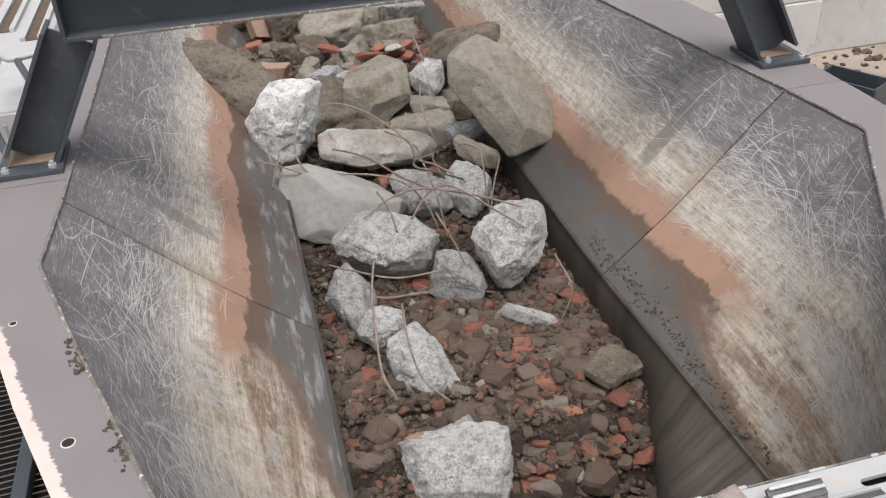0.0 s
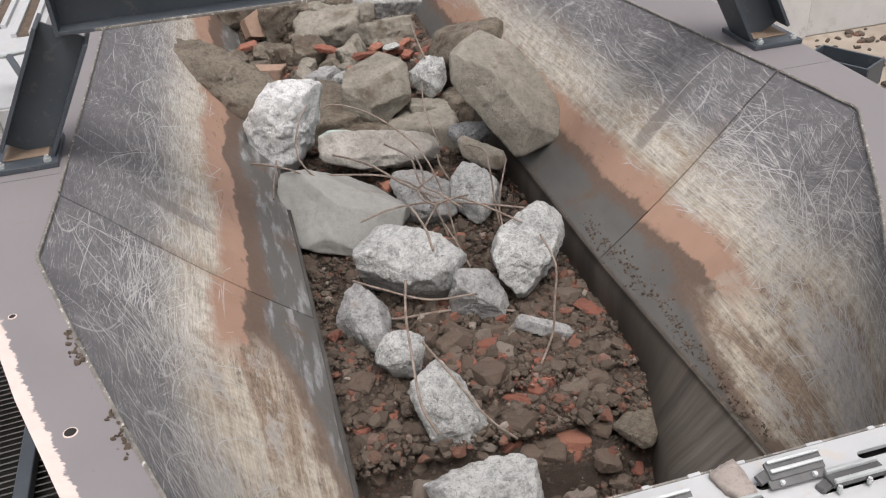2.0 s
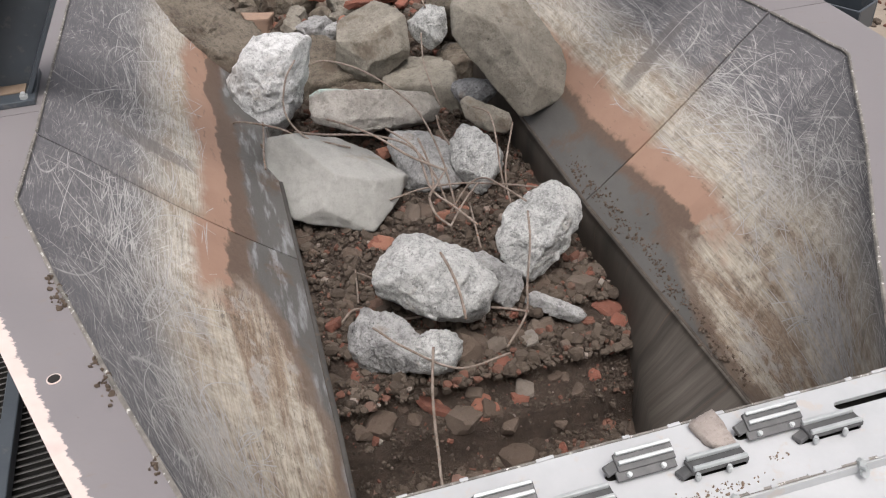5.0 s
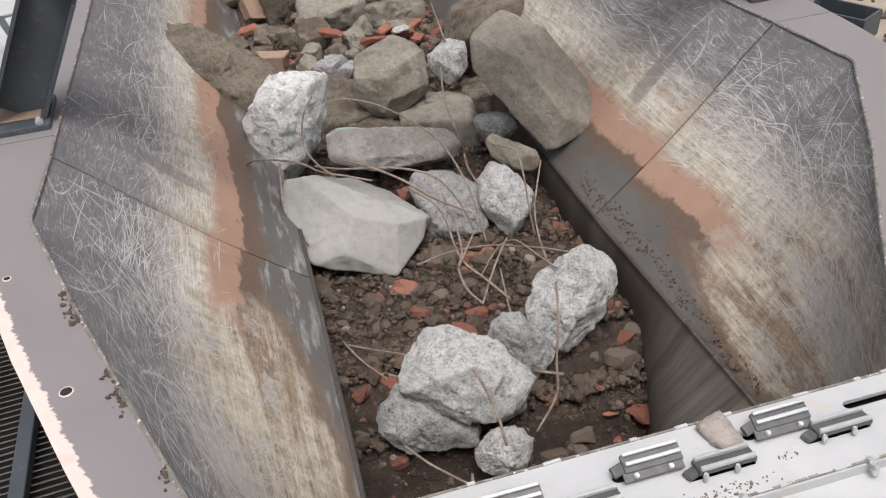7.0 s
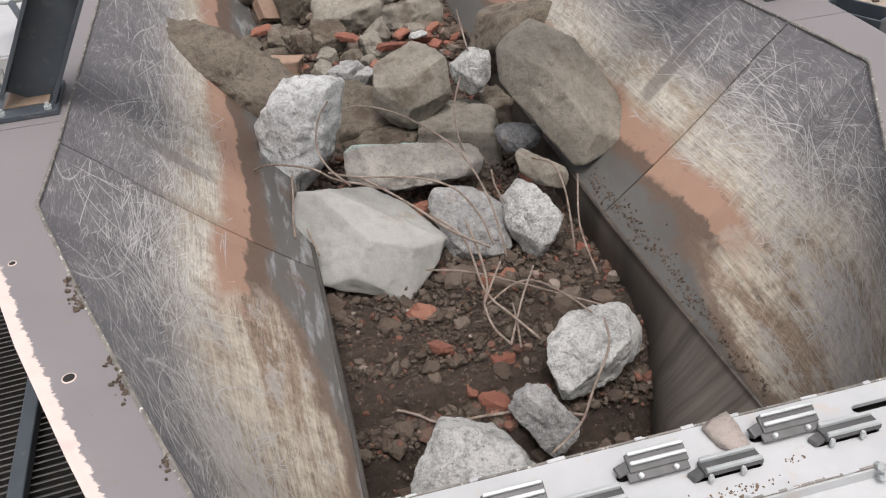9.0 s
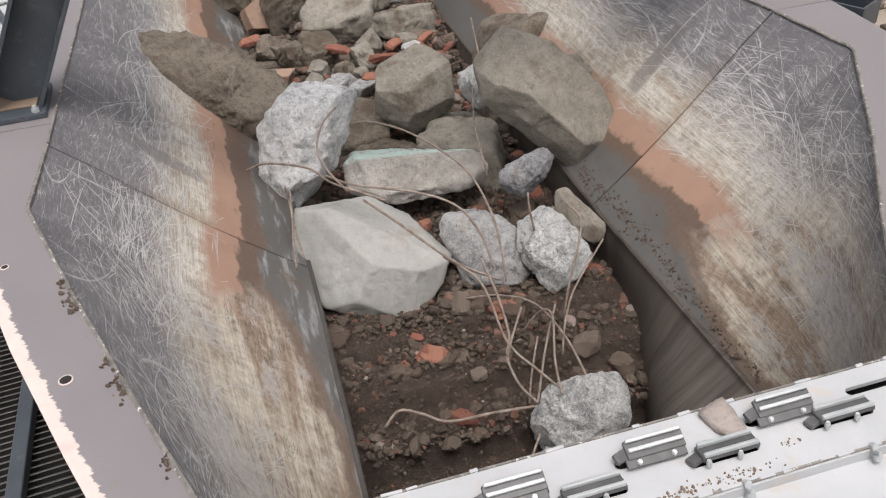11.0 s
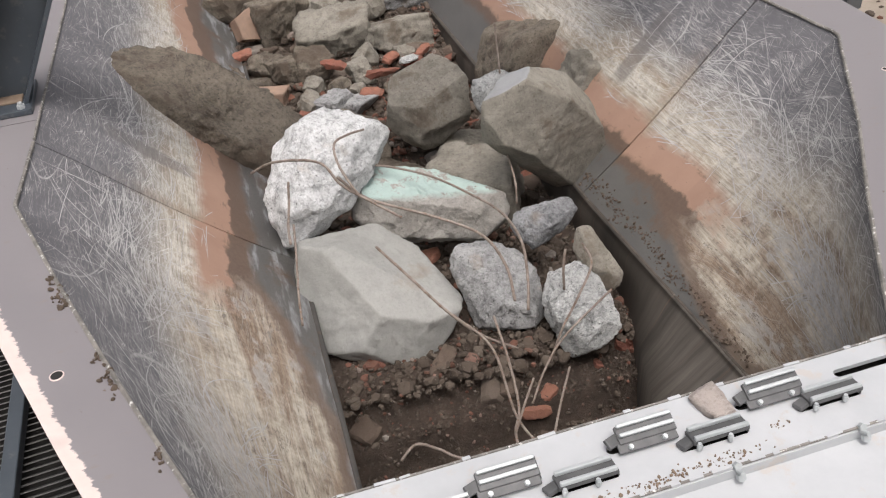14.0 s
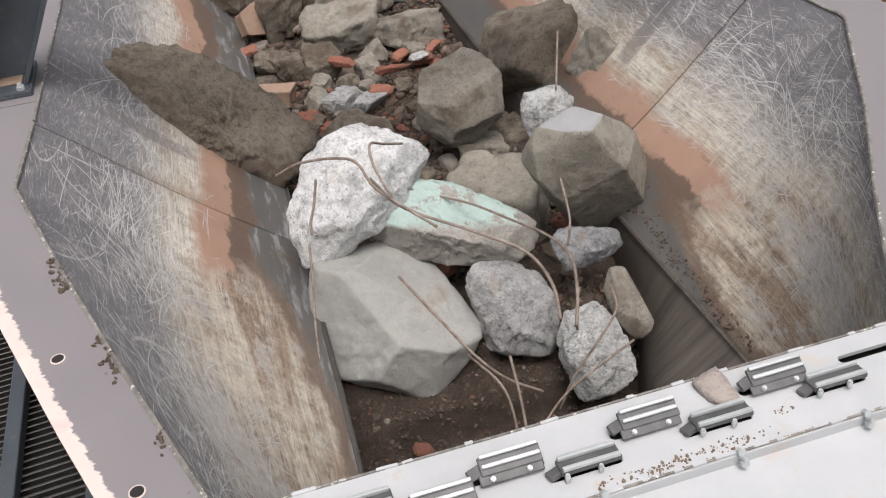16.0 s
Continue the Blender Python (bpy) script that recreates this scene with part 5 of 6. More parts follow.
bar("boulder", 0.0047, (-0.237, -0.242, 0.071), (-0.138, -0.351, 0.086), (0.025, -0.451, 0.080), (0.214, -0.385, 0.044))
bar("boulder", 0.0054, (-0.052, -0.404, 0.143), (-0.073, -0.556, 0.095), (-0.078, -0.735, 0.046), (-0.074, -0.920, -0.024), (-0.035, -1.025, -0.070))
bar("heart", 0.0047, (-0.547, 0.155, -0.406), (-0.439, 0.229, -0.326), (-0.308, 0.261, -0.225), (-0.166, 0.198, -0.049), (-0.056, 0.108, 0.119))
bar("heart", 0.0047, (-0.298, 0.155, -0.307), (-0.285, 0.245, -0.209), (-0.245, 0.248, -0.122), (-0.172, 0.114, 0.015), (-0.104, 0.027, 0.093))
bar("heart", 0.0043, (-0.247, 0.165, -0.217), (-0.200, 0.038, -0.185), (-0.156, -0.056, -0.174))
bar("heart", 0.0047, (-0.115, -0.111, 0.190), (-0.086, -0.261, 0.219), (-0.030, -0.370, 0.137), (0.018, -0.444, 0.065), (0.004, -0.560, -0.004))
bar("under", 0.004, (0.147, 0.461, -0.084), (0.074, 0.329, -0.028), (-0.009, 0.184, 0.063))
bar("under", 0.004, (0.139, 0.431, -0.074), (0.141, 0.330, -0.016), (0.120, 0.206, 0.079))
bar("lozenge", 0.0047, (-0.124, 0.097, 0.199), (-0.003, -0.103, 0.209), (0.118, -0.244, 0.179), (0.221, -0.256, 0.119))
bar("wedge", 0.0047, (-0.259, 0.228, 0.267), (-0.286, 0.084, 0.247), (-0.317, -0.063, 0.228), (-0.335, -0.179, 0.204))
bar("wedge", 0.0054, (-0.023, -0.002, 0.300), (0.042, -0.186, 0.306), (0.109, -0.335, 0.287), (0.200, -0.412, 0.217), (0.325, -0.460, 0.144))
bar("step", 0.005, (-0.117, -0.361, 0.230), (0.021, -0.444, 0.176), (0.117, -0.621, 0.068), (0.217, -0.714, 0.034), (0.319, -0.781, -0.011))
bar("step", 0.0052, (0.012, -0.312, 0.186), (0.078, -0.463, 0.137), (0.122, -0.594, 0.076), (0.119, -0.671, 0.041), (0.162, -0.761, 0.007), (0.223, -0.827, -0.008))
bar("step", 0.0045, (0.278, -0.373, 0.030), (0.255, -0.517, 0.020), (0.240, -0.640, 0.009), (0.223, -0.827, -0.008))
bar("step", 0.0043, (0.161, -0.503, 0.120), (0.140, -0.579, 0.085), (0.119, -0.673, 0.051))


# a loose bar that trails after the chunks
loose = part("rebar", tube(bmesh.new(), [(-0.33, 0.10, 0.0), (-0.27, 0.13, 0.03), (-0.2, 0.09, 0.03), (-0.12, 0.035, 0.02), (0.05, 0.02, 0.02), (0.22, -0.01, 0.02), (0.36, -0.07, 0.01)], 0.0052), REBAR, smooth=True)
tagged(loose, "loose bent rusty rebar lying on the feeder", "rebar")
ROCK["loose"] = loose

# ---- larger lumps that ride on the bed: name, material, label, place at the start, size, turn ----
RIDERS = []


def rider(name, material, label, at, size, turn=0, tilt=0, seed=0, level=5, sharp=70, cuts=6, category="rubble"):
    me = broken(name, size, seed, (), level, sharp, cuts, 1.0, 0.77)
    me.materials.append(material)
    ob = tagged(new(name, me), label, category, "lumps riding on the rubble")
    RIDERS.append((ob, at, turn, tilt))
    return ob


rider("concrete_lump", GREY, "pale flat concrete slab far up the feeder", (1.13, 6.17, 0.30), (0.52, 0.30, 0.14), 8, 0, 41)
rider("concrete_lump", SOILED, "thick earthy concrete slab on the rubble", (0.66, 5.76, 0.30), (0.42, 0.30, 0.22), -14, 8, 42)
rider("concrete_lump", SOILED, "grey-brown concrete slab on the rubble", (0.99, 5.70, 0.26), (0.38, 0.28, 0.16), 6, 0, 43)
rider("earth_lump", EARTHY, "dark earth-caked lump on the rubble", (0.34, 6.0, 0.32), (0.27, 0.25, 0.25), 20, 0, 44)
rider("earth_lump", EARTHY, "dark earth-caked lump on the rubble", (0.54, 6.1, 0.32), (0.25, 0.25, 0.24), 50, 0, 45)
rider("earth_lump", EARTHY, "earth-caked lump on the rubble", (0.49, 5.47, 0.27), (0.20, 0.18, 0.20), 10, 10, 46)
rider("earth_lump", EARTHY, "earth-caked lump on the rubble", (0.35, 5.50, 0.26), (0.14, 0.14, 0.16), 30, 0, 47)
rider("earth_lump", SOILED, "small soiled concrete lump", (0.72, 5.37, 0.26), (0.11, 0.12, 0.13), 10, 0, 48)
rider("concrete_lump", GREY, "small grey concrete lump", (0.54, 5.15, 0.22), (0.17, 0.14, 0.12), 35, 0, 49)
rider("concrete_lump", GREY, "small grey concrete lump", (0.63, 5.10, 0.22), (0.15, 0.10, 0.09), 50, 20, 50)
rider("earth_lump", EARTHY, "clod of brown earth behind the concrete", (0.52, 4.76, 0.14), (0.36, 0.46, 0.30), 10, 0, 51)
rider("earth_lump", EARTHY, "clod of brown earth behind the concrete", (0.64, 4.52, 0.09), (0.30, 0.28, 0.22), 40, 0, 52)
rider("concrete_lump", SOILED, "soiled concrete slab wedged between chunks", (1.06, 4.58, 0.18), (0.24, 0.18, 0.10), -10, 0, 55)
rider("earth_lump", EARTHY, "dark lump wedged between chunks", (1.24, 4.63, 0.12), (0.28, 0.26, 0.26), 15, 0, 56)
for i, (x, y, z, s) in enumerate(((0.18, 5.43, 0.24, 0.13), (0.41, 5.20, 0.22, 0.13), (0.04, 5.46, 0.30, 0.13), (0.64, 5.98, 0.34, 0.21), (0.79, 6.05, 0.34, 0.2), (0.93, 6.00, 0.30, 0.18), (0.59, 5.28, 0.25, 0.11), (0.79, 5.50, 0.27, 0.13), (0.30, 5.58, 0.28, 0.13), (0.45, 5.33, 0.25, 0.10), (0.22, 5.62, 0.26, 0.14), (0.68, 5.24, 0.23, 0.09), (0.36, 5.05, 0.19, 0.10), (0.20, 5.15, 0.18, 0.12), (0.86, 5.2, 0.22, 0.1), (1.0, 5.5, 0.24, 0.12), (0.15, 6.3, 0.34, 0.25), (0.8, 6.4, 0.34, 0.26), (0.45, 6.45, 0.36, 0.28))):
    rider("earth_lump", (EARTHY, SOILED)[i % 2], "small soiled lump on the rubble", (x, y, z), (s, s * 0.9, s * 0.8), i * 37, i * 11 % 40, 60 + i, level=3, cuts=8)


def lump(key, name, size, seed, material, label, sharp=40, cuts=6):
    me = broken(name, size, seed, (), 5, sharp, cuts, 0.8, 0.8)
    me.materials.append(material)
    ROCK[key] = tagged(new(name, me), label, "rubble", "lumps riding on the rubble")


lump("boss", "earth_lump", (0.50, 0.46, 0.44), 53, EARTHY, "large earth-caked boulder against the hopper wall")
lump("pebble", "earth_lump", (0.19, 0.20, 0.24), 54, SOILED, "round soiled stone against the hopper wall", 22)
lump("round", "concrete_lump", (0.38, 0.30, 0.30), 57, SOILED, "rounded soiled concrete block wedged between chunks", 20, 4)


def hollow_brick():
    """A broken piece of hollow brick with its cells open."""
    bm = bmesh.new()
    w, d, h, t = 0.11, 0.15, 0.075, 0.010
    block(bm, (w, d, t), pose(0, 0, h / 2), 0.002)
    block(bm, (w, d * 0.9, t), pose(0, -0.008, -h / 2), 0.002)
    block(bm, (w, d * 0.95, t), pose(0, 0.004, 0), 0.002)
    for x in (-0.5, -0.17, 0.17, 0.5):
        block(bm, (t, d * 0.94, h), pose(x * (w - t), 0, 0), 0.002)
    rng = random.Random(4)
    for v in bm.verts:
        v.co += Vector([rng.uniform(-0.004, 0.004) for _ in range(3)])
        v.co.y *= 1 + 0.45 * v.co.x / w
    return bm


hb = part("hollow_brick", hollow_brick(), PALEBRICK)
tagged(hb, "broken hollow clay brick with open cells", "brick", "lumps riding on the rubble")
RIDERS.append((hb, (0.19, 5.88, 0.36), 25, 62))
hb = part("hollow_brick", hollow_brick(), PALEBRICK)
tagged(hb, "broken hollow clay brick lying flat", "brick", "lumps riding on the rubble")
RIDERS.append((hb, (0.23, 5.30, 0.25), 82, 4))
for i, (x, y, z, a, b, turn) in enumerate(((0.59, 5.37, 0.33, 0.15, 0.06, -40), (0.29, 5.09, 0.22, 0.12, 0.06, 30), (0.35, 5.08, 0.22, 0.10, 0.06, 70), (0.83, 5.27, 0.29, 0.20, 0.03, 5), (0.73, 5.15, 0.25, 0.13, 0.07, -20), (0.92, 5.44, 0.27, 0.12, 0.06, 40), (1.02, 5.40, 0.25, 0.14, 0.08, 10), (1.08, 5.30, 0.24, 0.10, 0.06, 60), (1.10, 5.48, 0.25, 0.16, 0.04, 50), (0.13, 5.70, 0.30, 0.12, 0.07, 0))):
    rider("brick_shard", BRICK, "red brick shard on the rubble", (x, y, z), (a, b, 0.035), turn, 12, 90 + i, level=3, sharp=28, cuts=3, category="brick")
rider("stone_shard", PALE, "small white stone shard", (1.0, 5.35, 0.29), (0.11, 0.06, 0.03), 20, 10, 110, level=3)
rider("stone_slab", EARTHY, "flat triangular stone slab on the rubble", (1.17, 2.33, 0.03), (0.20, 0.16, 0.05), 30, 0, 111, sharp=26, cuts=5)
rider("stone_slab", EARTHY, "flat stone slab on the rubble", (1.24, 2.30, 0.03), (0.12, 0.09, 0.05), 10, 0, 112, sharp=26)
rider("brick_shard", PALEBRICK, "pale brick shard on the rubble", (0.38, 2.18, 0.01), (0.13, 0.05, 0.035), 14, 0, 113, category="brick")
rider("stone_sliver", GREY, "thin stone sliver on the rubble", (0.52, 2.20, 0.02), (0.15, 0.03, 0.025), 18, 0, 114)
rider("brick_shard", BRICK, "broad red brick shard on the rubble", (0.90, 2.56, 0.01), (0.09, 0.075, 0.035), 75, 0, 115, sharp=28, cuts=4, category="brick")

# ---- rubble: single stones and brick bits carried along, and fine gravel in rafts ----
rng = random.Random(77)
SHAPES = {}
for kind, material, n in (("rubble_stone", RUBBLE, 9), ("brick_bit", BRICK, 8)):
    SHAPES[kind] = []
    for i in range(n):
        flat = (0.7, 1.0, 0.55) if kind == "rubble_stone" else (0.75, 1.1, 0.38)
        me = broken(kind, tuple(a * rng.uniform(0.75, 1.25) for a in flat), 200 + i + len(kind), (), 3, 60, 9, 0.8, 0.74)
        me.materials.append(material)
        SHAPES[kind].append(me)
PIECES = []


def thick(y):
    """How closely stones lie, by their place at the start."""
    return lerp(y, [(1.8, 1.0), (2.95, 1.0), (3.15, 0.35), (4.2, 0.45), (4.6, 1.0), (6.4, 1.0)])


count = 0
while count < 560:
    y = rng.uniform(1.85, 5.9)
    if rng.random() > thick(y):
        continue
    if y > 3.4 and rng.random() < 0.35:
        continue
    x = rng.uniform(0.16, 1.25)
    red = rng.random() < (0.30 if y < 3.2 else 0.36)
    kind = "brick_bit" if red else "rubble_stone"
    s = min(0.13, max(0.030, rng.lognormvariate(-2.75, 0.45))) * (0.85 if red else 1.0)
    ob = new(kind, rng.choice(SHAPES[kind]))
    ob.scale = (s, s, s)
    tagged(ob, "small red brick bit in the rubble" if red else "small brown stone in the rubble", "brick" if red else "stone", "rubble in the feeder")
    PIECES.append((ob, x, y, s * rng.uniform(-0.05, 0.16), rng.uniform(-25, 25), rng.uniform(-25, 25), rng.uniform(0, 360)))
    count += 1

RAFTS = []
GRAINS = [broken("grain", (1.0, 0.85, 0.55), 300 + i, (), 1 + i // 8, 50, 8, 0.8, 0.72) for i in range(16)]
GRAIN_DATA = [(np.array([v.co[:] for v in g.vertices]), np.array([p.vertices[:] for p in g.polygons])) for g in GRAINS]


def raft(y0, length, n, seed):
    """A strip of fine gravel that moves as one."""
    r = np.random.RandomState(seed)
    vs, fs, base = [], [], 0
    for _ in range(n):
        s = min(0.062, max(0.007, math.exp(r.normal(-4.05, 0.52))))
        gv, gf = GRAIN_DATA[r.randint(8) + (8 if s > 0.03 else 0)]
        m = np.array(Euler(tuple(r.uniform(0, 6.28, 3))).to_matrix()) if r.rand() < 0.5 else np.array(Euler((r.uniform(-0.4, 0.4), r.uniform(-0.4, 0.4), r.uniform(0, 6.28))).to_matrix())
        x, y = r.uniform(-0.585, 0.585), r.uniform(-length / 2, length / 2)
        vs.append((gv * s) @ m.T + np.array([x, y, s * 0.10 + 0.004 + 0.006 * noise.noise(Vector((x * 6, (y0 + y) * 6, 0)))]))
        fs.append(gf + base)
        base += len(gv)
    me = bpy.data.meshes.new("gravel")
    me.from_pydata(np.concatenate(vs).tolist(), [], np.concatenate(fs).tolist())
    me.materials.append(GRAVEL)
    ob = tagged(new("gravel", me), "fine brown gravel and brick grit on the feeder", "gravel", kind="stuff")
    RAFTS.append((ob, y0))


def caked_grit():
    """Small stones stuck in the soil of the deck."""
    r = np.random.RandomState(9)
    vs, fs, base = [], [], 0
    for _ in range(8500):
        gv, gf = GRAIN_DATA[r.randint(8)]
        s = min(0.030, max(0.005, math.exp(r.normal(-4.5, 0.45))))
        m = np.array(Euler(tuple(r.uniform(0, 6.28, 3))).to_matrix())
        x, yy = r.uniform(0.12, 1.29), 1.72 + 2.9 * r.beta(1.0, 1.5)
        vs.append((gv * s) @ m.T + np.array([x, yy, lerp(yy, BED) + 0.002]))
        fs.append(gf + base)
        base += len(gv)
    me = bpy.data.meshes.new("caked_grit")
    me.from_pydata(np.concatenate(vs).tolist(), [], np.concatenate(fs).tolist())
    me.materials.append(GRAVEL)
    tagged(new("caked_grit", me), "grit and small stones caked into the damp soil", "grit", kind="stuff")


caked_grit()
k = 0
y = 1.86
while y < 6.4:
    length = 0.16 if y < 3.4 else 0.24
    raft(y + length / 2, length * 1.1, int((3000 if y < 3.05 else 1500) * length / 0.5), 500 + k)
    y += length
    k += 1


def motions():
    walk(ROCK['upright'], [(t, pose(*p)) for t, *p in (
        (0, 0.191, 4.319, 0.338, 8, -4, -3), (1, 0.194, 4.241, 0.338, 6, -4, -3), (2, 0.199, 4.170, 0.338, 6, -3, -2),
        (3, 0.201, 4.089, 0.338, 4, -3, -2), (3.5, 0.195, 4.041, 0.338, 4, -3, -2), (6, 0.185, 3.837, 0.339, 1, -2, -1),
        (7, 0.185, 3.731, 0.339, -1, -2, 0), (8, 0.184, 3.620, 0.344, -2, -1, 0), (9, 0.184, 3.549, 0.350, -3, -1, 0),
        (11.5, 0.249, 3.253, 0.414, -13, 8, -8), (12.5, 0.274, 3.075, 0.440, -21, 12, -12), (13, 0.281, 3.000, 0.444, -24, 13, -13),
        (13.5, 0.288, 2.925, 0.449, -27, 14, -15), (14.5, 0.283, 2.815, 0.458, -32, 15, -17), (15, 0.297, 2.750, 0.462, -35, 16, -19),
        (15.5, 0.318, 2.671, 0.466, -37, 17, -20), (16, 0.333, 2.555, 0.471, -40, 17, -22),
    )])
    walk(ROCK['earthy'], [(t, pose(*p)) for t, *p in (
        (0, -0.081, 4.839, 0.402, -15, 12, -58), (1, -0.087, 4.771, 0.401, -15, 13, -57), (2, -0.091, 4.704, 0.399, -14, 14, -55),
        (3, -0.093, 4.639, 0.398, -14, 15, -54), (3.5, -0.096, 4.586, 0.397, -14, 15, -53), (6, -0.100, 4.406, 0.393, -13, 16, -51),
        (7, -0.102, 4.314, 0.391, -13, 17, -50), (8, -0.106, 4.200, 0.401, -12, 19, -48), (9, -0.109, 4.108, 0.412, -10, 20, -46),
        (11.5, -0.074, 3.811, 0.437, -7, 23, -42), (12.5, -0.079, 3.698, 0.447, -5, 23, -41), (13.5, -0.083, 3.592, 0.450, -6, 25, -41),
        (14.5, -0.091, 3.494, 0.453, -7, 26, -41), (15, -0.095, 3.445, 0.454, -7, 27, -42), (15.5, -0.093, 3.392, 0.456, -8, 27, -42),
        (16, -0.091, 3.325, 0.457, -8, 28, -42),
    )])
    walk(ROCK['mint'], [(t, pose(*p)) for t, *p in (
        (0, 0.647, 4.136, 0.193, -15, 8, -1), (1, 0.653, 4.070, 0.193, -15, 8, -1), (2, 0.655, 3.987, 0.194, -14, 8, -2),
        (3, 0.656, 3.914, 0.194, -14, 8, -2), (3.5, 0.650, 3.873, 0.194, -13, 8, -2), (6, 0.652, 3.636, 0.196, -12, 8, -2),
        (7, 0.649, 3.547, 0.196, -13, 8, -2), (8, 0.653, 3.432, 0.193, -12, 7, -2), (9, 0.653, 3.325, 0.189, -12, 6, -2),
        (11.5, 0.679, 3.122, 0.199, 4, 4, -3), (12.5, 0.674, 2.951, 0.203, 16, 4, -6), (13, 0.673, 2.888, 0.214, 21, 5, -8),
        (13.5, 0.673, 2.824, 0.227, 26, 6, -9), (14.5, 0.668, 2.717, 0.252, 36, 7, -11), (15, 0.666, 2.640, 0.266, 41, 7, -13),
        (15.5, 0.670, 2.567, 0.278, 46, 7, -14), (16, 0.652, 2.446, 0.289, 51, 8, -15),
    )])
    walk(ROCK['wedge'], [(t, pose(*p)) for t, *p in (
        (0, 0.397, 3.704, 0.109, -14, 0, 2), (1, 0.395, 3.615, 0.111, -14, 0, 2), (2, 0.396, 3.530, 0.112, -12, 0, 3),
        (3, 0.392, 3.447, 0.114, -12, 1, 4), (3.5, 0.388, 3.404, 0.115, -12, 1, 5), (6, 0.390, 3.170, 0.120, -10, 1, 6),
        (7, 0.387, 3.070, 0.122, -10, 2, 7), (8, 0.388, 2.978, 0.119, -7, 1, 6), (9, 0.380, 2.890, 0.115, -5, 1, 5),
        (11.5, 0.392, 2.702, 0.107, 4, 0, 4), (12.5, 0.384, 2.599, 0.103, 8, 0, 3), (13.5, 0.372, 2.483, 0.103, 10, 1, 3),
        (14.5, 0.391, 2.412, 0.089, 13, 3, 4), (15, 0.388, 2.372, 0.083, 15, 3, 4), (15.5, 0.388, 2.317, 0.081, 15, 4, 4),
        (16, 0.380, 2.241, 0.078, 17, 4, 4),
    )])
    walk(ROCK['slab'], [(t, pose(*p)) for t, *p in (
        (0, 1.245, 3.935, 0.486, -19, 19, -67), (1, 1.245, 3.858, 0.487, -18, 20, -66), (2, 1.252, 3.782, 0.487, -18, 20, -66),
        (3, 1.258, 3.701, 0.488, -18, 20, -65), (3.5, 1.257, 3.679, 0.488, -17, 21, -65), (6, 1.269, 3.483, 0.490, -16, 22, -64),
        (7, 1.271, 3.396, 0.491, -16, 22, -63), (8, 1.274, 3.293, 0.490, -16, 22, -63), (9, 1.283, 3.212, 0.489, -16, 22, -62),
        (11.4, 1.210, 3.080, 0.475, 20, 33, -44), (12.5, 1.147, 2.898, 0.452, 35, 41, -37), (14, 1.171, 2.828, 0.431, 58, 55, -11),
        (14.6, 1.135, 2.703, 0.427, 94, 58, 21), (14.8, 1.131, 2.645, 0.422, 104, 67, 32), (15.2, 1.136, 2.492, 0.375, 115, 74, 41),
        (16, 1.169, 2.457, 0.367, 89, 75, 1),
    )])
    walk(ROCK['notched'], [(t, pose(*p)) for t, *p in (
        (0, 0.752, 4.647, 0.291, -11, -4, -6), (1, 0.752, 4.570, 0.290, -9, -3, -5), (2, 0.756, 4.503, 0.289, -8, -3, -5),
        (3, 0.759, 4.432, 0.289, -6, -2, -4), (3.5, 0.751, 4.390, 0.288, -5, -2, -3), (6, 0.766, 4.168, 0.287, -2, 0, -1),
        (7, 0.764, 4.086, 0.286, 0, 0, 0), (8, 0.767, 3.970, 0.287, 0, -1, 0), (9, 0.773, 3.882, 0.288, -1, -2, 0),
        (11.5, 0.843, 3.744, 0.289, 2, -1, -5), (12.5, 0.878, 3.662, 0.290, 3, 0, -7), (13.5, 0.895, 3.552, 0.293, 4, -1, -7),
        (14.5, 0.865, 3.443, 0.296, 5, -2, -8), (15, 0.916, 3.405, 0.298, 6, -2, -8), (15.5, 0.944, 3.364, 0.300, 7, -2, -8),
        (16, 0.959, 3.303, 0.301, 8, -2, -8),
    )])
    walk(ROCK['capped'], [(t, pose(*p)) for t, *p in (
        (0, 1.066, 4.696, 0.315, -2, -4, 1), (1, 1.067, 4.617, 0.315, -1, -3, 1), (2, 1.075, 4.541, 0.314, -1, -3, 1),
        (3, 1.082, 4.464, 0.314, -1, -2, 1), (3.5, 1.079, 4.423, 0.314, -1, -2, 1), (6, 1.096, 4.225, 0.314, 0, -1, 0),
        (7, 1.097, 4.126, 0.313, 0, 0, 0), (8, 1.090, 4.003, 0.315, -1, -1, -4), (9, 1.098, 3.907, 0.316, -2, -2, -7),
        (11.5, 1.137, 3.612, 0.320, 3, 12, -1), (12, 1.136, 3.562, 0.321, 4, 15, 0), (12.5, 1.134, 3.511, 0.322, 6, 17, 1),
        (13.5, 1.104, 3.364, 0.357, 7, 19, 3), (14.5, 1.177, 3.216, 0.393, 8, 22, 5), (15, 1.169, 3.065, 0.411, 9, 24, 6),
        (15.5, 1.175, 2.943, 0.429, 10, 26, 5), (16, 1.166, 2.816, 0.447, 11, 28, 4),
    )])
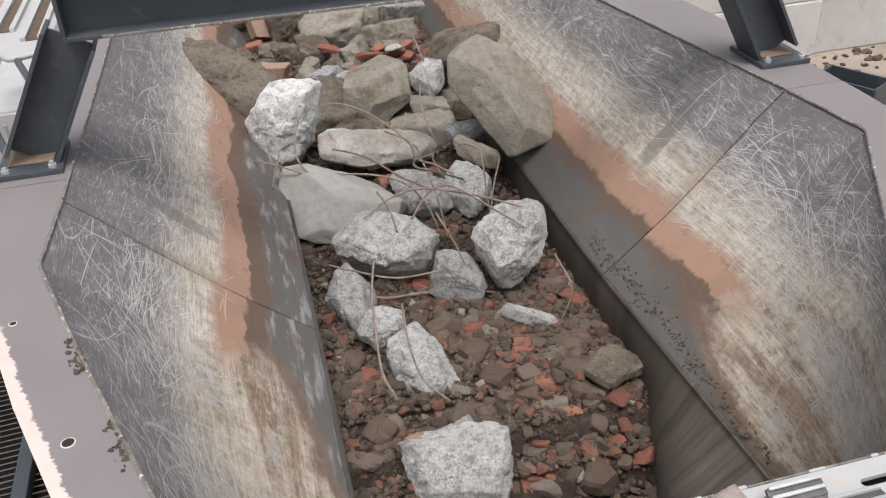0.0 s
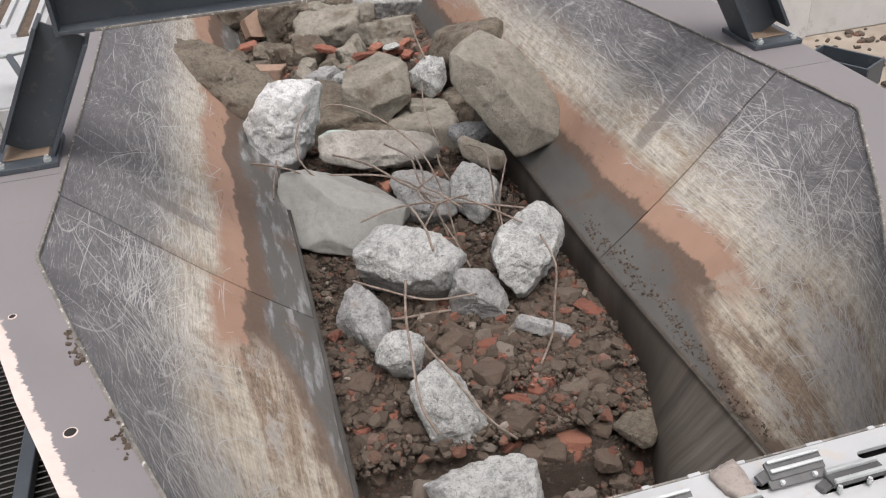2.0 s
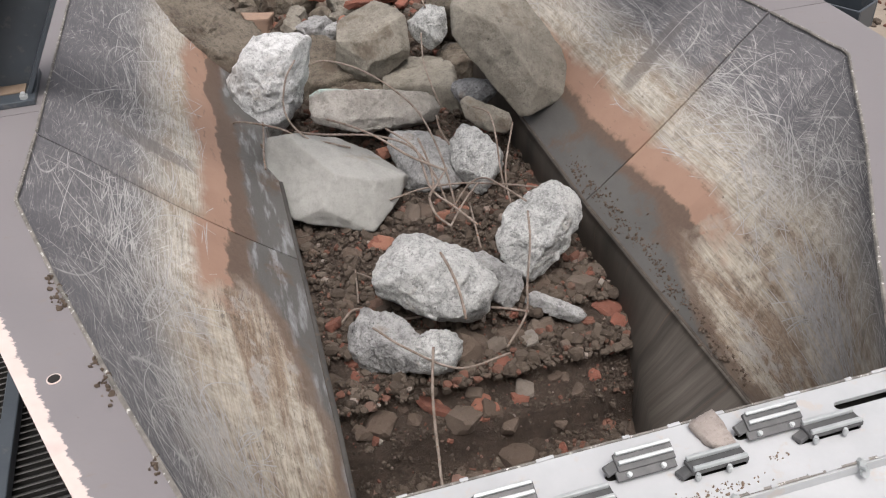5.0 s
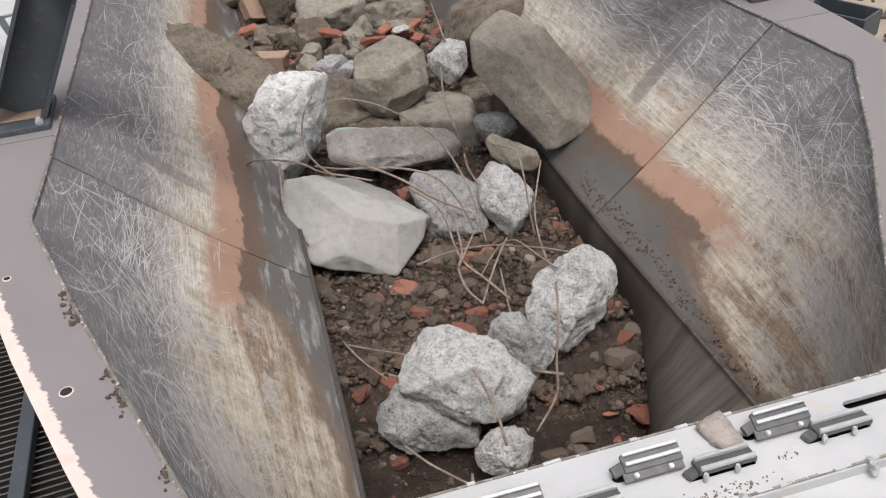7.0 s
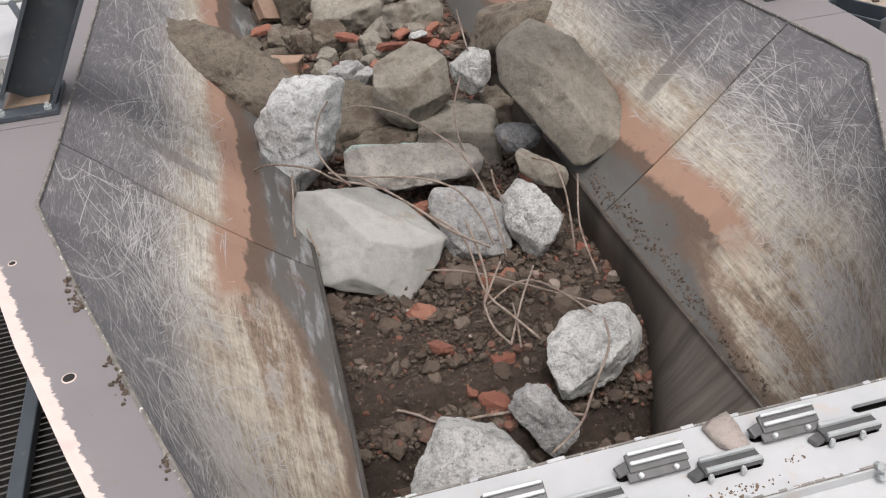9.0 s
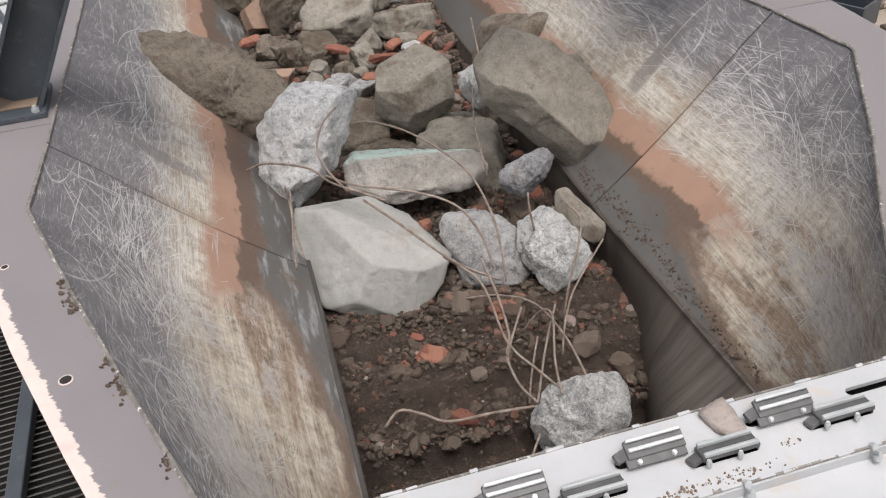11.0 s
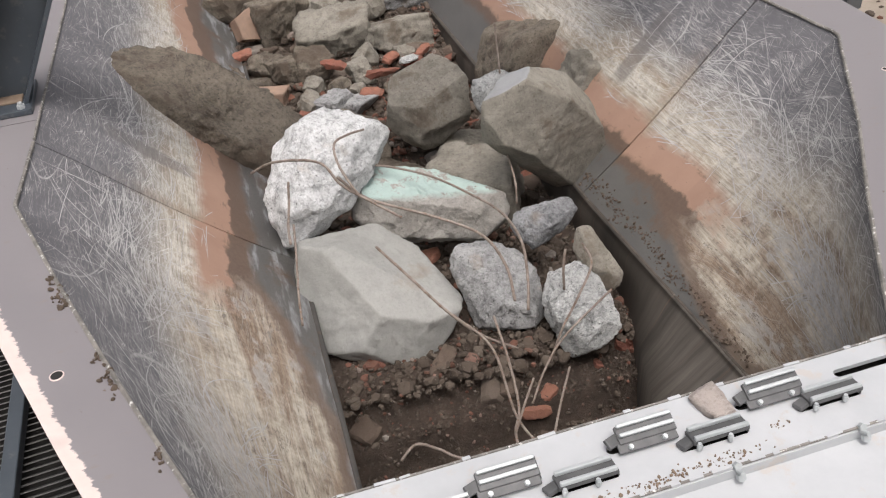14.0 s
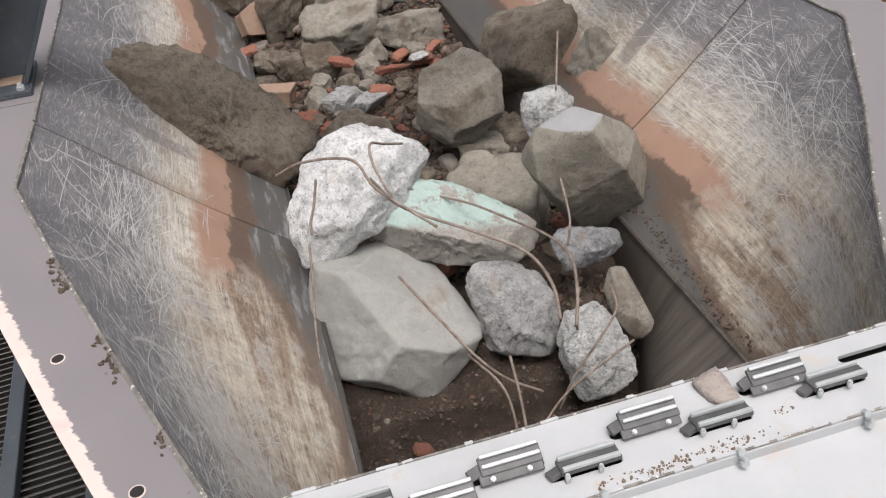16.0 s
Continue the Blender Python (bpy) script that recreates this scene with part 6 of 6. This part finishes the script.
    walk(ROCK['nub'], [(t, pose(*p)) for t, *p in (
        (0, 1.099, 4.040, 0.256, 8, -7, 17), (1, 1.096, 3.950, 0.256, 9, -7, 16), (2, 1.101, 3.867, 0.256, 9, -7, 15),
        (3, 1.107, 3.787, 0.256, 9, -7, 14), (3.5, 1.103, 3.745, 0.256, 10, -7, 13), (6, 1.128, 3.556, 0.256, 11, -7, 10),
        (7, 1.129, 3.461, 0.256, 11, -7, 9), (8, 1.133, 3.370, 0.255, 9, -6, 7), (9, 1.134, 3.301, 0.253, 7, -4, 6),
        (11.5, 1.076, 2.829, 0.249, -29, 18, 32), (12.5, 1.053, 2.642, 0.247, -30, 22, 32), (13.5, 1.042, 2.537, 0.251, -26, 31, 30),
        (14.5, 1.036, 2.447, 0.254, -21, 42, 31), (15, 1.046, 2.376, 0.243, -19, 46, 32), (15.5, 1.073, 2.305, 0.231, -15, 51, 33),
        (16, 1.083, 2.238, 0.230, -12, 55, 34),
    )])
    walk(ROCK['tablet'], [(t, pose(*p)) for t, *p in (
        (0, 1.084, 3.815, 0.248, 26, 18, -48), (1, 1.085, 3.750, 0.248, 26, 18, -48), (2, 1.089, 3.655, 0.248, 26, 18, -48),
        (3, 1.093, 3.565, 0.248, 26, 18, -48), (3.5, 1.091, 3.533, 0.248, 26, 18, -48), (6, 1.104, 3.308, 0.248, 26, 18, -48),
        (7, 1.109, 3.205, 0.248, 26, 18, -48), (8, 1.122, 3.108, 0.241, 21, 18, -46), (9, 1.135, 3.030, 0.233, 17, 20, -43),
        (11.5, 1.185, 2.535, 0.214, 15, 31, -75), (12.5, 1.173, 2.474, 0.206, 12, 31, -78), (13.5, 1.162, 2.339, 0.193, 12, 31, -83),
        (14.5, 1.151, 2.219, 0.193, 12, 32, -89), (15, 1.143, 2.137, 0.174, 12, 31, -91), (15.5, 1.136, 2.059, 0.162, 12, 31, -94),
        (16, 1.130, 1.989, 0.150, 12, 31, -96),
    )])
    walk(ROCK['cobble'], [(t, pose(*p)) for t, *p in (
        (0, 1.003, 3.681, 0.133, -15, -4, -1), (2, 1.009, 3.506, 0.134, -10, -4, -1), (3, 1.011, 3.431, 0.135, -8, -4, -1),
        (3.5, 1.001, 3.389, 0.135, -6, -4, -1), (6, 1.006, 3.150, 0.136, 0, -4, 0), (7, 1.024, 3.043, 0.136, 3, -4, 0),
        (8, 1.033, 2.928, 0.135, 5, -3, 0), (9, 1.035, 2.837, 0.135, 7, -3, 0), (11.5, 1.059, 2.473, 0.133, 19, 20, 19),
        (12.5, 1.044, 2.356, 0.122, 24, 20, 17), (13, 1.035, 2.279, 0.116, 27, 21, 15), (13.5, 1.027, 2.200, 0.110, 27, 22, 13),
        (14.5, 1.046, 2.103, 0.084, 24, 21, 8), (15, 1.031, 2.083, 0.079, 23, 22, 6), (15.5, 1.003, 1.977, 0.069, 21, 22, 3),
        (16, 0.990, 1.918, 0.023, 20, 22, 1),
    )])
    walk(ROCK['step'], [(t, pose(*p)) for t, *p in (
        (0, 0.789, 3.772, 0.089, -37, 0, -28), (1, 0.783, 3.693, 0.088, -33, 1, -28), (2, 0.785, 3.618, 0.088, -29, 1, -27),
        (3, 0.784, 3.542, 0.088, -25, 2, -26), (3.5, 0.780, 3.513, 0.088, -23, 2, -26), (6, 0.800, 3.239, 0.087, -13, 2, -23),
        (7, 0.796, 3.144, 0.086, -9, 2, -23), (8, 0.798, 3.033, 0.088, -7, 2, -22), (9, 0.797, 2.935, 0.090, -6, 1, -22),
        (11.5, 0.821, 2.635, 0.094, 1, 0, -22), (12.5, 0.802, 2.562, 0.096, 4, 0, -23), (13.5, 0.802, 2.414, 0.097, 6, 2, -24),
        (14.5, 0.809, 2.347, 0.073, 8, 5, -26), (15, 0.803, 2.292, 0.071, 10, 6, -26), (15.5, 0.794, 2.233, 0.068, 11, 7, -27),
        (16, 0.786, 2.179, 0.064, 12, 8, -27),
    )])
    walk(ROCK['boulder'], [(t, pose(*p)) for t, *p in (
        (0, 0.496, 3.241, 0.159, -5, -3, -7), (1, 0.503, 3.139, 0.168, -5, 0, -6), (1.5, 0.524, 3.048, 0.173, -6, 2, -5),
        (2, 0.546, 2.958, 0.178, -5, 3, -6), (3, 0.585, 2.755, 0.187, -2, 6, -8), (3.5, 0.586, 2.658, 0.182, 1, 5, -9),
        (6, 0.554, 2.280, 0.128, 12, 1, -7), (7, 0.538, 2.087, 0.071, 16, 0, -6), (8, 0.551, 1.888, -0.007, 28, 0, -7),
        (8.5, 0.512, 1.838, -0.020, 34, 0, -8), (9, 0.480, 1.784, -0.112, 40, 0, -8), (9.6, 0.488, 1.507, -0.415, 40, 0, -8),
        (10.4, 0.478, 1.417, -0.755, 40, 0, -8), (16, 0.478, 1.417, -0.855, 40, 0, -8),
    )])
    walk(ROCK['heart'], [(t, pose(*p)) for t, *p in (
        (0, 0.998, 2.993, 0.221, 64, 36, 52), (1, 1.007, 2.943, 0.209, 44, 41, 27), (2, 1.028, 2.851, 0.197, 23, 39, 1),
        (3, 1.044, 2.760, 0.185, 9, 29, -21), (3.5, 1.044, 2.698, 0.183, 9, 25, -18), (6, 1.027, 2.456, 0.178, 14, 29, -31),
        (7, 1.012, 2.277, 0.148, 14, 25, -28), (8, 1.015, 2.189, 0.105, 3, 37, -33), (9, 0.992, 2.107, 0.037, -11, 46, -42),
        (9.6, 0.947, 1.997, 0.014, 5, 40, -40), (11.4, 0.833, 1.740, -0.016, 50, 21, -41), (11.5, 0.825, 1.720, -0.020, 52, 20, -41),
        (12, 0.817, 1.667, -0.039, 57, 16, -38), (12.5, 0.797, 1.611, -0.051, 63, 12, -35), (13.1, 0.767, 1.461, -0.321, 63, 12, -35),
        (13.6, 0.747, 1.371, -0.621, 63, 12, -35), (16, 0.747, 1.351, -0.681, 63, 12, -35),
    )])
    walk(ROCK['cheek'], [(t, pose(*p)) for t, *p in (
        (0, 0.752, 2.975, 0.099, -21, 31, 30), (1, 0.760, 2.885, 0.092, -18, 27, 29), (2, 0.782, 2.746, 0.085, -15, 22, 28),
        (3, 0.803, 2.618, 0.079, -12, 18, 27), (3.5, 0.802, 2.558, 0.075, -11, 15, 26), (6, 0.800, 2.380, 0.055, 5, 1, -18),
        (7, 0.799, 2.232, 0.022, 10, 0, -23), (8, 0.792, 2.099, -0.020, 10, 0, -27), (9, 0.766, 1.946, -0.083, 10, 0, -30),
        (9.5, 0.740, 1.784, -0.149, 10, 0, -30), (11.4, 0.750, 1.624, -0.149, 10, 0, -30), (11.9, 0.710, 1.484, -0.369, 10, 0, -30),
        (12.5, 0.670, 1.364, -0.729, 10, 0, -30), (16, 0.670, 1.364, -0.779, 10, 0, -30),
    )])
    walk(ROCK['under'], [(t, pose(*p)) for t, *p in (
        (0, 0.297, 3.007, 0.066, 18, -10, -18), (1, 0.295, 2.914, 0.065, 15, -9, -15), (2, 0.318, 2.777, 0.063, 12, -8, -12),
        (3, 0.338, 2.626, 0.061, 10, -6, -10), (3.5, 0.339, 2.538, 0.060, 8, -6, -8), (6, 0.377, 2.194, 0.026, 11, 7, 38),
        (7, 0.382, 2.027, -0.022, 20, 10, 43), (7.5, 0.370, 1.693, -0.306, 25, 10, 45), (8, 0.350, 1.593, -0.576, 30, 10, 47),
        (8.6, 0.320, 1.443, -0.776, 36, 10, 49), (9, 0.320, 1.441, -0.779, 40, 10, 50), (16, 0.320, 1.413, -0.826, 40, 10, 50),
    )])
    walk(ROCK['knuckle'], [(t, pose(*p)) for t, *p in (
        (0, 0.378, 2.721, 0.104, -20, 16, 11), (1, 0.383, 2.625, 0.100, -14, 13, 10), (2, 0.403, 2.482, 0.096, -8, 11, 9),
        (3, 0.455, 2.330, 0.072, -3, 8, 7), (3.5, 0.450, 2.264, 0.063, 0, 7, 6), (7, 0.604, 1.857, -0.077, 30, 0, 30),
        (7.5, 0.569, 1.610, -0.244, 30, 0, 30), (8.2, 0.569, 1.460, -0.624, 30, 0, 30), (16, 0.569, 1.410, -0.824, 30, 0, 30),
    )])
    walk(ROCK['lozenge'], [(t, pose(*p)) for t, *p in (
        (0, 0.491, 2.522, 0.041, 0, 0, -38), (1, 0.505, 2.396, 0.052, -8, 3, -37), (2, 0.509, 2.219, 0.032, -4, 10, -19),
        (3, 0.492, 2.066, -0.010, 4, 18, -13), (3.5, 0.516, 1.998, -0.064, 13, 19, -9), (4.2, 0.493, 1.707, -0.277, 27, 20, -7),
        (5, 0.493, 1.567, -0.677, 44, 20, -5), (16, 0.493, 1.487, -0.877, 44, 20, -5),
    )])
    walk(ROCK['anvil'], [(t, pose(*p)) for t, *p in (
        (0, 0.504, 2.069, -0.032, 0, 0, 4), (0.5, 0.514, 2.019, -0.038, 2, 0, 6), (1, 0.513, 1.972, -0.050, 4, 0, 7),
        (1.5, 0.522, 1.939, -0.090, 6, 0, 8), (2, 0.544, 1.881, -0.106, 8, 0, 10), (3, 0.513, 1.788, -0.147, 29, 0, 10),
        (3.5, 0.488, 1.608, -0.279, 40, 0, 10), (4, 0.488, 1.522, -0.522, 50, 0, 10), (4.2, 0.488, 1.488, -0.619, 50, 0, 10),
        (16, 0.488, 1.428, -0.919, 50, 0, 10),
    )])
    walk(ROCK['finger'], [(t, pose(*p)) for t, *p in (
        (0, 0.973, 2.706, 0.042, 0, 0, -10), (1, 0.974, 2.620, 0.042, 0, 0, -9), (2, 0.978, 2.525, 0.042, 0, 0, -9),
        (3, 0.979, 2.423, 0.042, 0, 0, -8), (3.5, 0.977, 2.379, 0.042, 0, 0, -8), (6, 1.017, 2.170, -0.008, 0, 0, -34),
        (6.5, 0.997, 2.070, -0.108, 15, 0, -42), (7, 0.977, 1.950, -0.308, 30, 0, -50), (7.5, 0.957, 1.750, -0.708, 30, 0, -50),
        (16, 0.947, 1.600, -0.908, 30, 0, -50),
    )])
    walk(ROCK["boss"], [(t, pose(*p)) for t, *p in (
        (0, 1.42, 4.95, 0.27, 10, 5, -30), (3, 1.43, 4.70, 0.27, 10, 5, -30), (7, 1.45, 4.42, 0.27, 10, 5, -30), (12.5, 1.55, 3.95, 0.22, 10, 5, -30), (16, 1.47, 3.64, 0.27, 14, 5, -28))])
    walk(ROCK["pebble"], [(t, pose(*p)) for t, *p in (
        (0, 1.47, 4.30, 0.33, 0, 20, 0), (7, 1.50, 3.75, 0.34, 0, 20, 0), (12.5, 1.53, 3.31, 0.36, 4, 22, 6), (16, 1.60, 3.21, 0.40, 8, 26, 12))])
    walk(ROCK["round"], [(t, pose(*p)) for t, *p in (
        (0, 0.98, 4.48, 0.05, 0, 0, -20), (3, 0.98, 4.23, 0.05, 0, 0, -20), (7, 0.97, 3.90, 0.04, 0, 0, -22), (9, 0.97, 3.70, 0.05, 0, 0, -24), (12.5, 0.96, 3.28, 0.07, 6, 0, -28), (16, 0.97, 2.84, 0.08, 12, 0, -32))])
    walk(ROCK["loose"], [(t, pose(x, yy, z, 0, 0, turn)) for t, x, yy, z, turn in (
        (0, 0.56, 2.98, 0.02, 0), (3, 0.56, 2.62, 0.02, 0), (6, 0.55, 2.26, 0.0, 0), (9, 0.55, 2.00, -0.10, 0), (11.5, 0.58, 1.93, -0.06, 0), (13, 0.60, 1.88, -0.06, -3), (14.5, 0.60, 1.72, -0.25, -6), (16, 0.58, 1.55, -0.6, -8))])
    for ob, (x, y0, z), turn, tilt in RIDERS:
        line = drift(y0)
        walk(ob, [(t, pose(x, yy, z + lerp(yy, BED) - lerp(y0, BED), tilt, 0, turn)) for t, yy in zip(STOPS, line)])
    for ob, x, y0, lift, rx, ry, rz in PIECES:
        line = drift(y0)
        walk(ob, [(t, pose(x + 0.45 * (0.7 - x) * max(0, 2.2 - yy), yy, lerp(yy, BED) + lift, rx, ry, rz)) for t, yy in zip(STOPS, line)])
    for ob, y0 in RAFTS:
        line = drift(y0)
        walk(ob, [(t, pose(0.700, yy, lerp(yy, BED) + 0.004, 38 * min(1, max(0, 1.85 - yy) * 4), 0, 0)) for t, yy in zip(STOPS, line)])


motions()
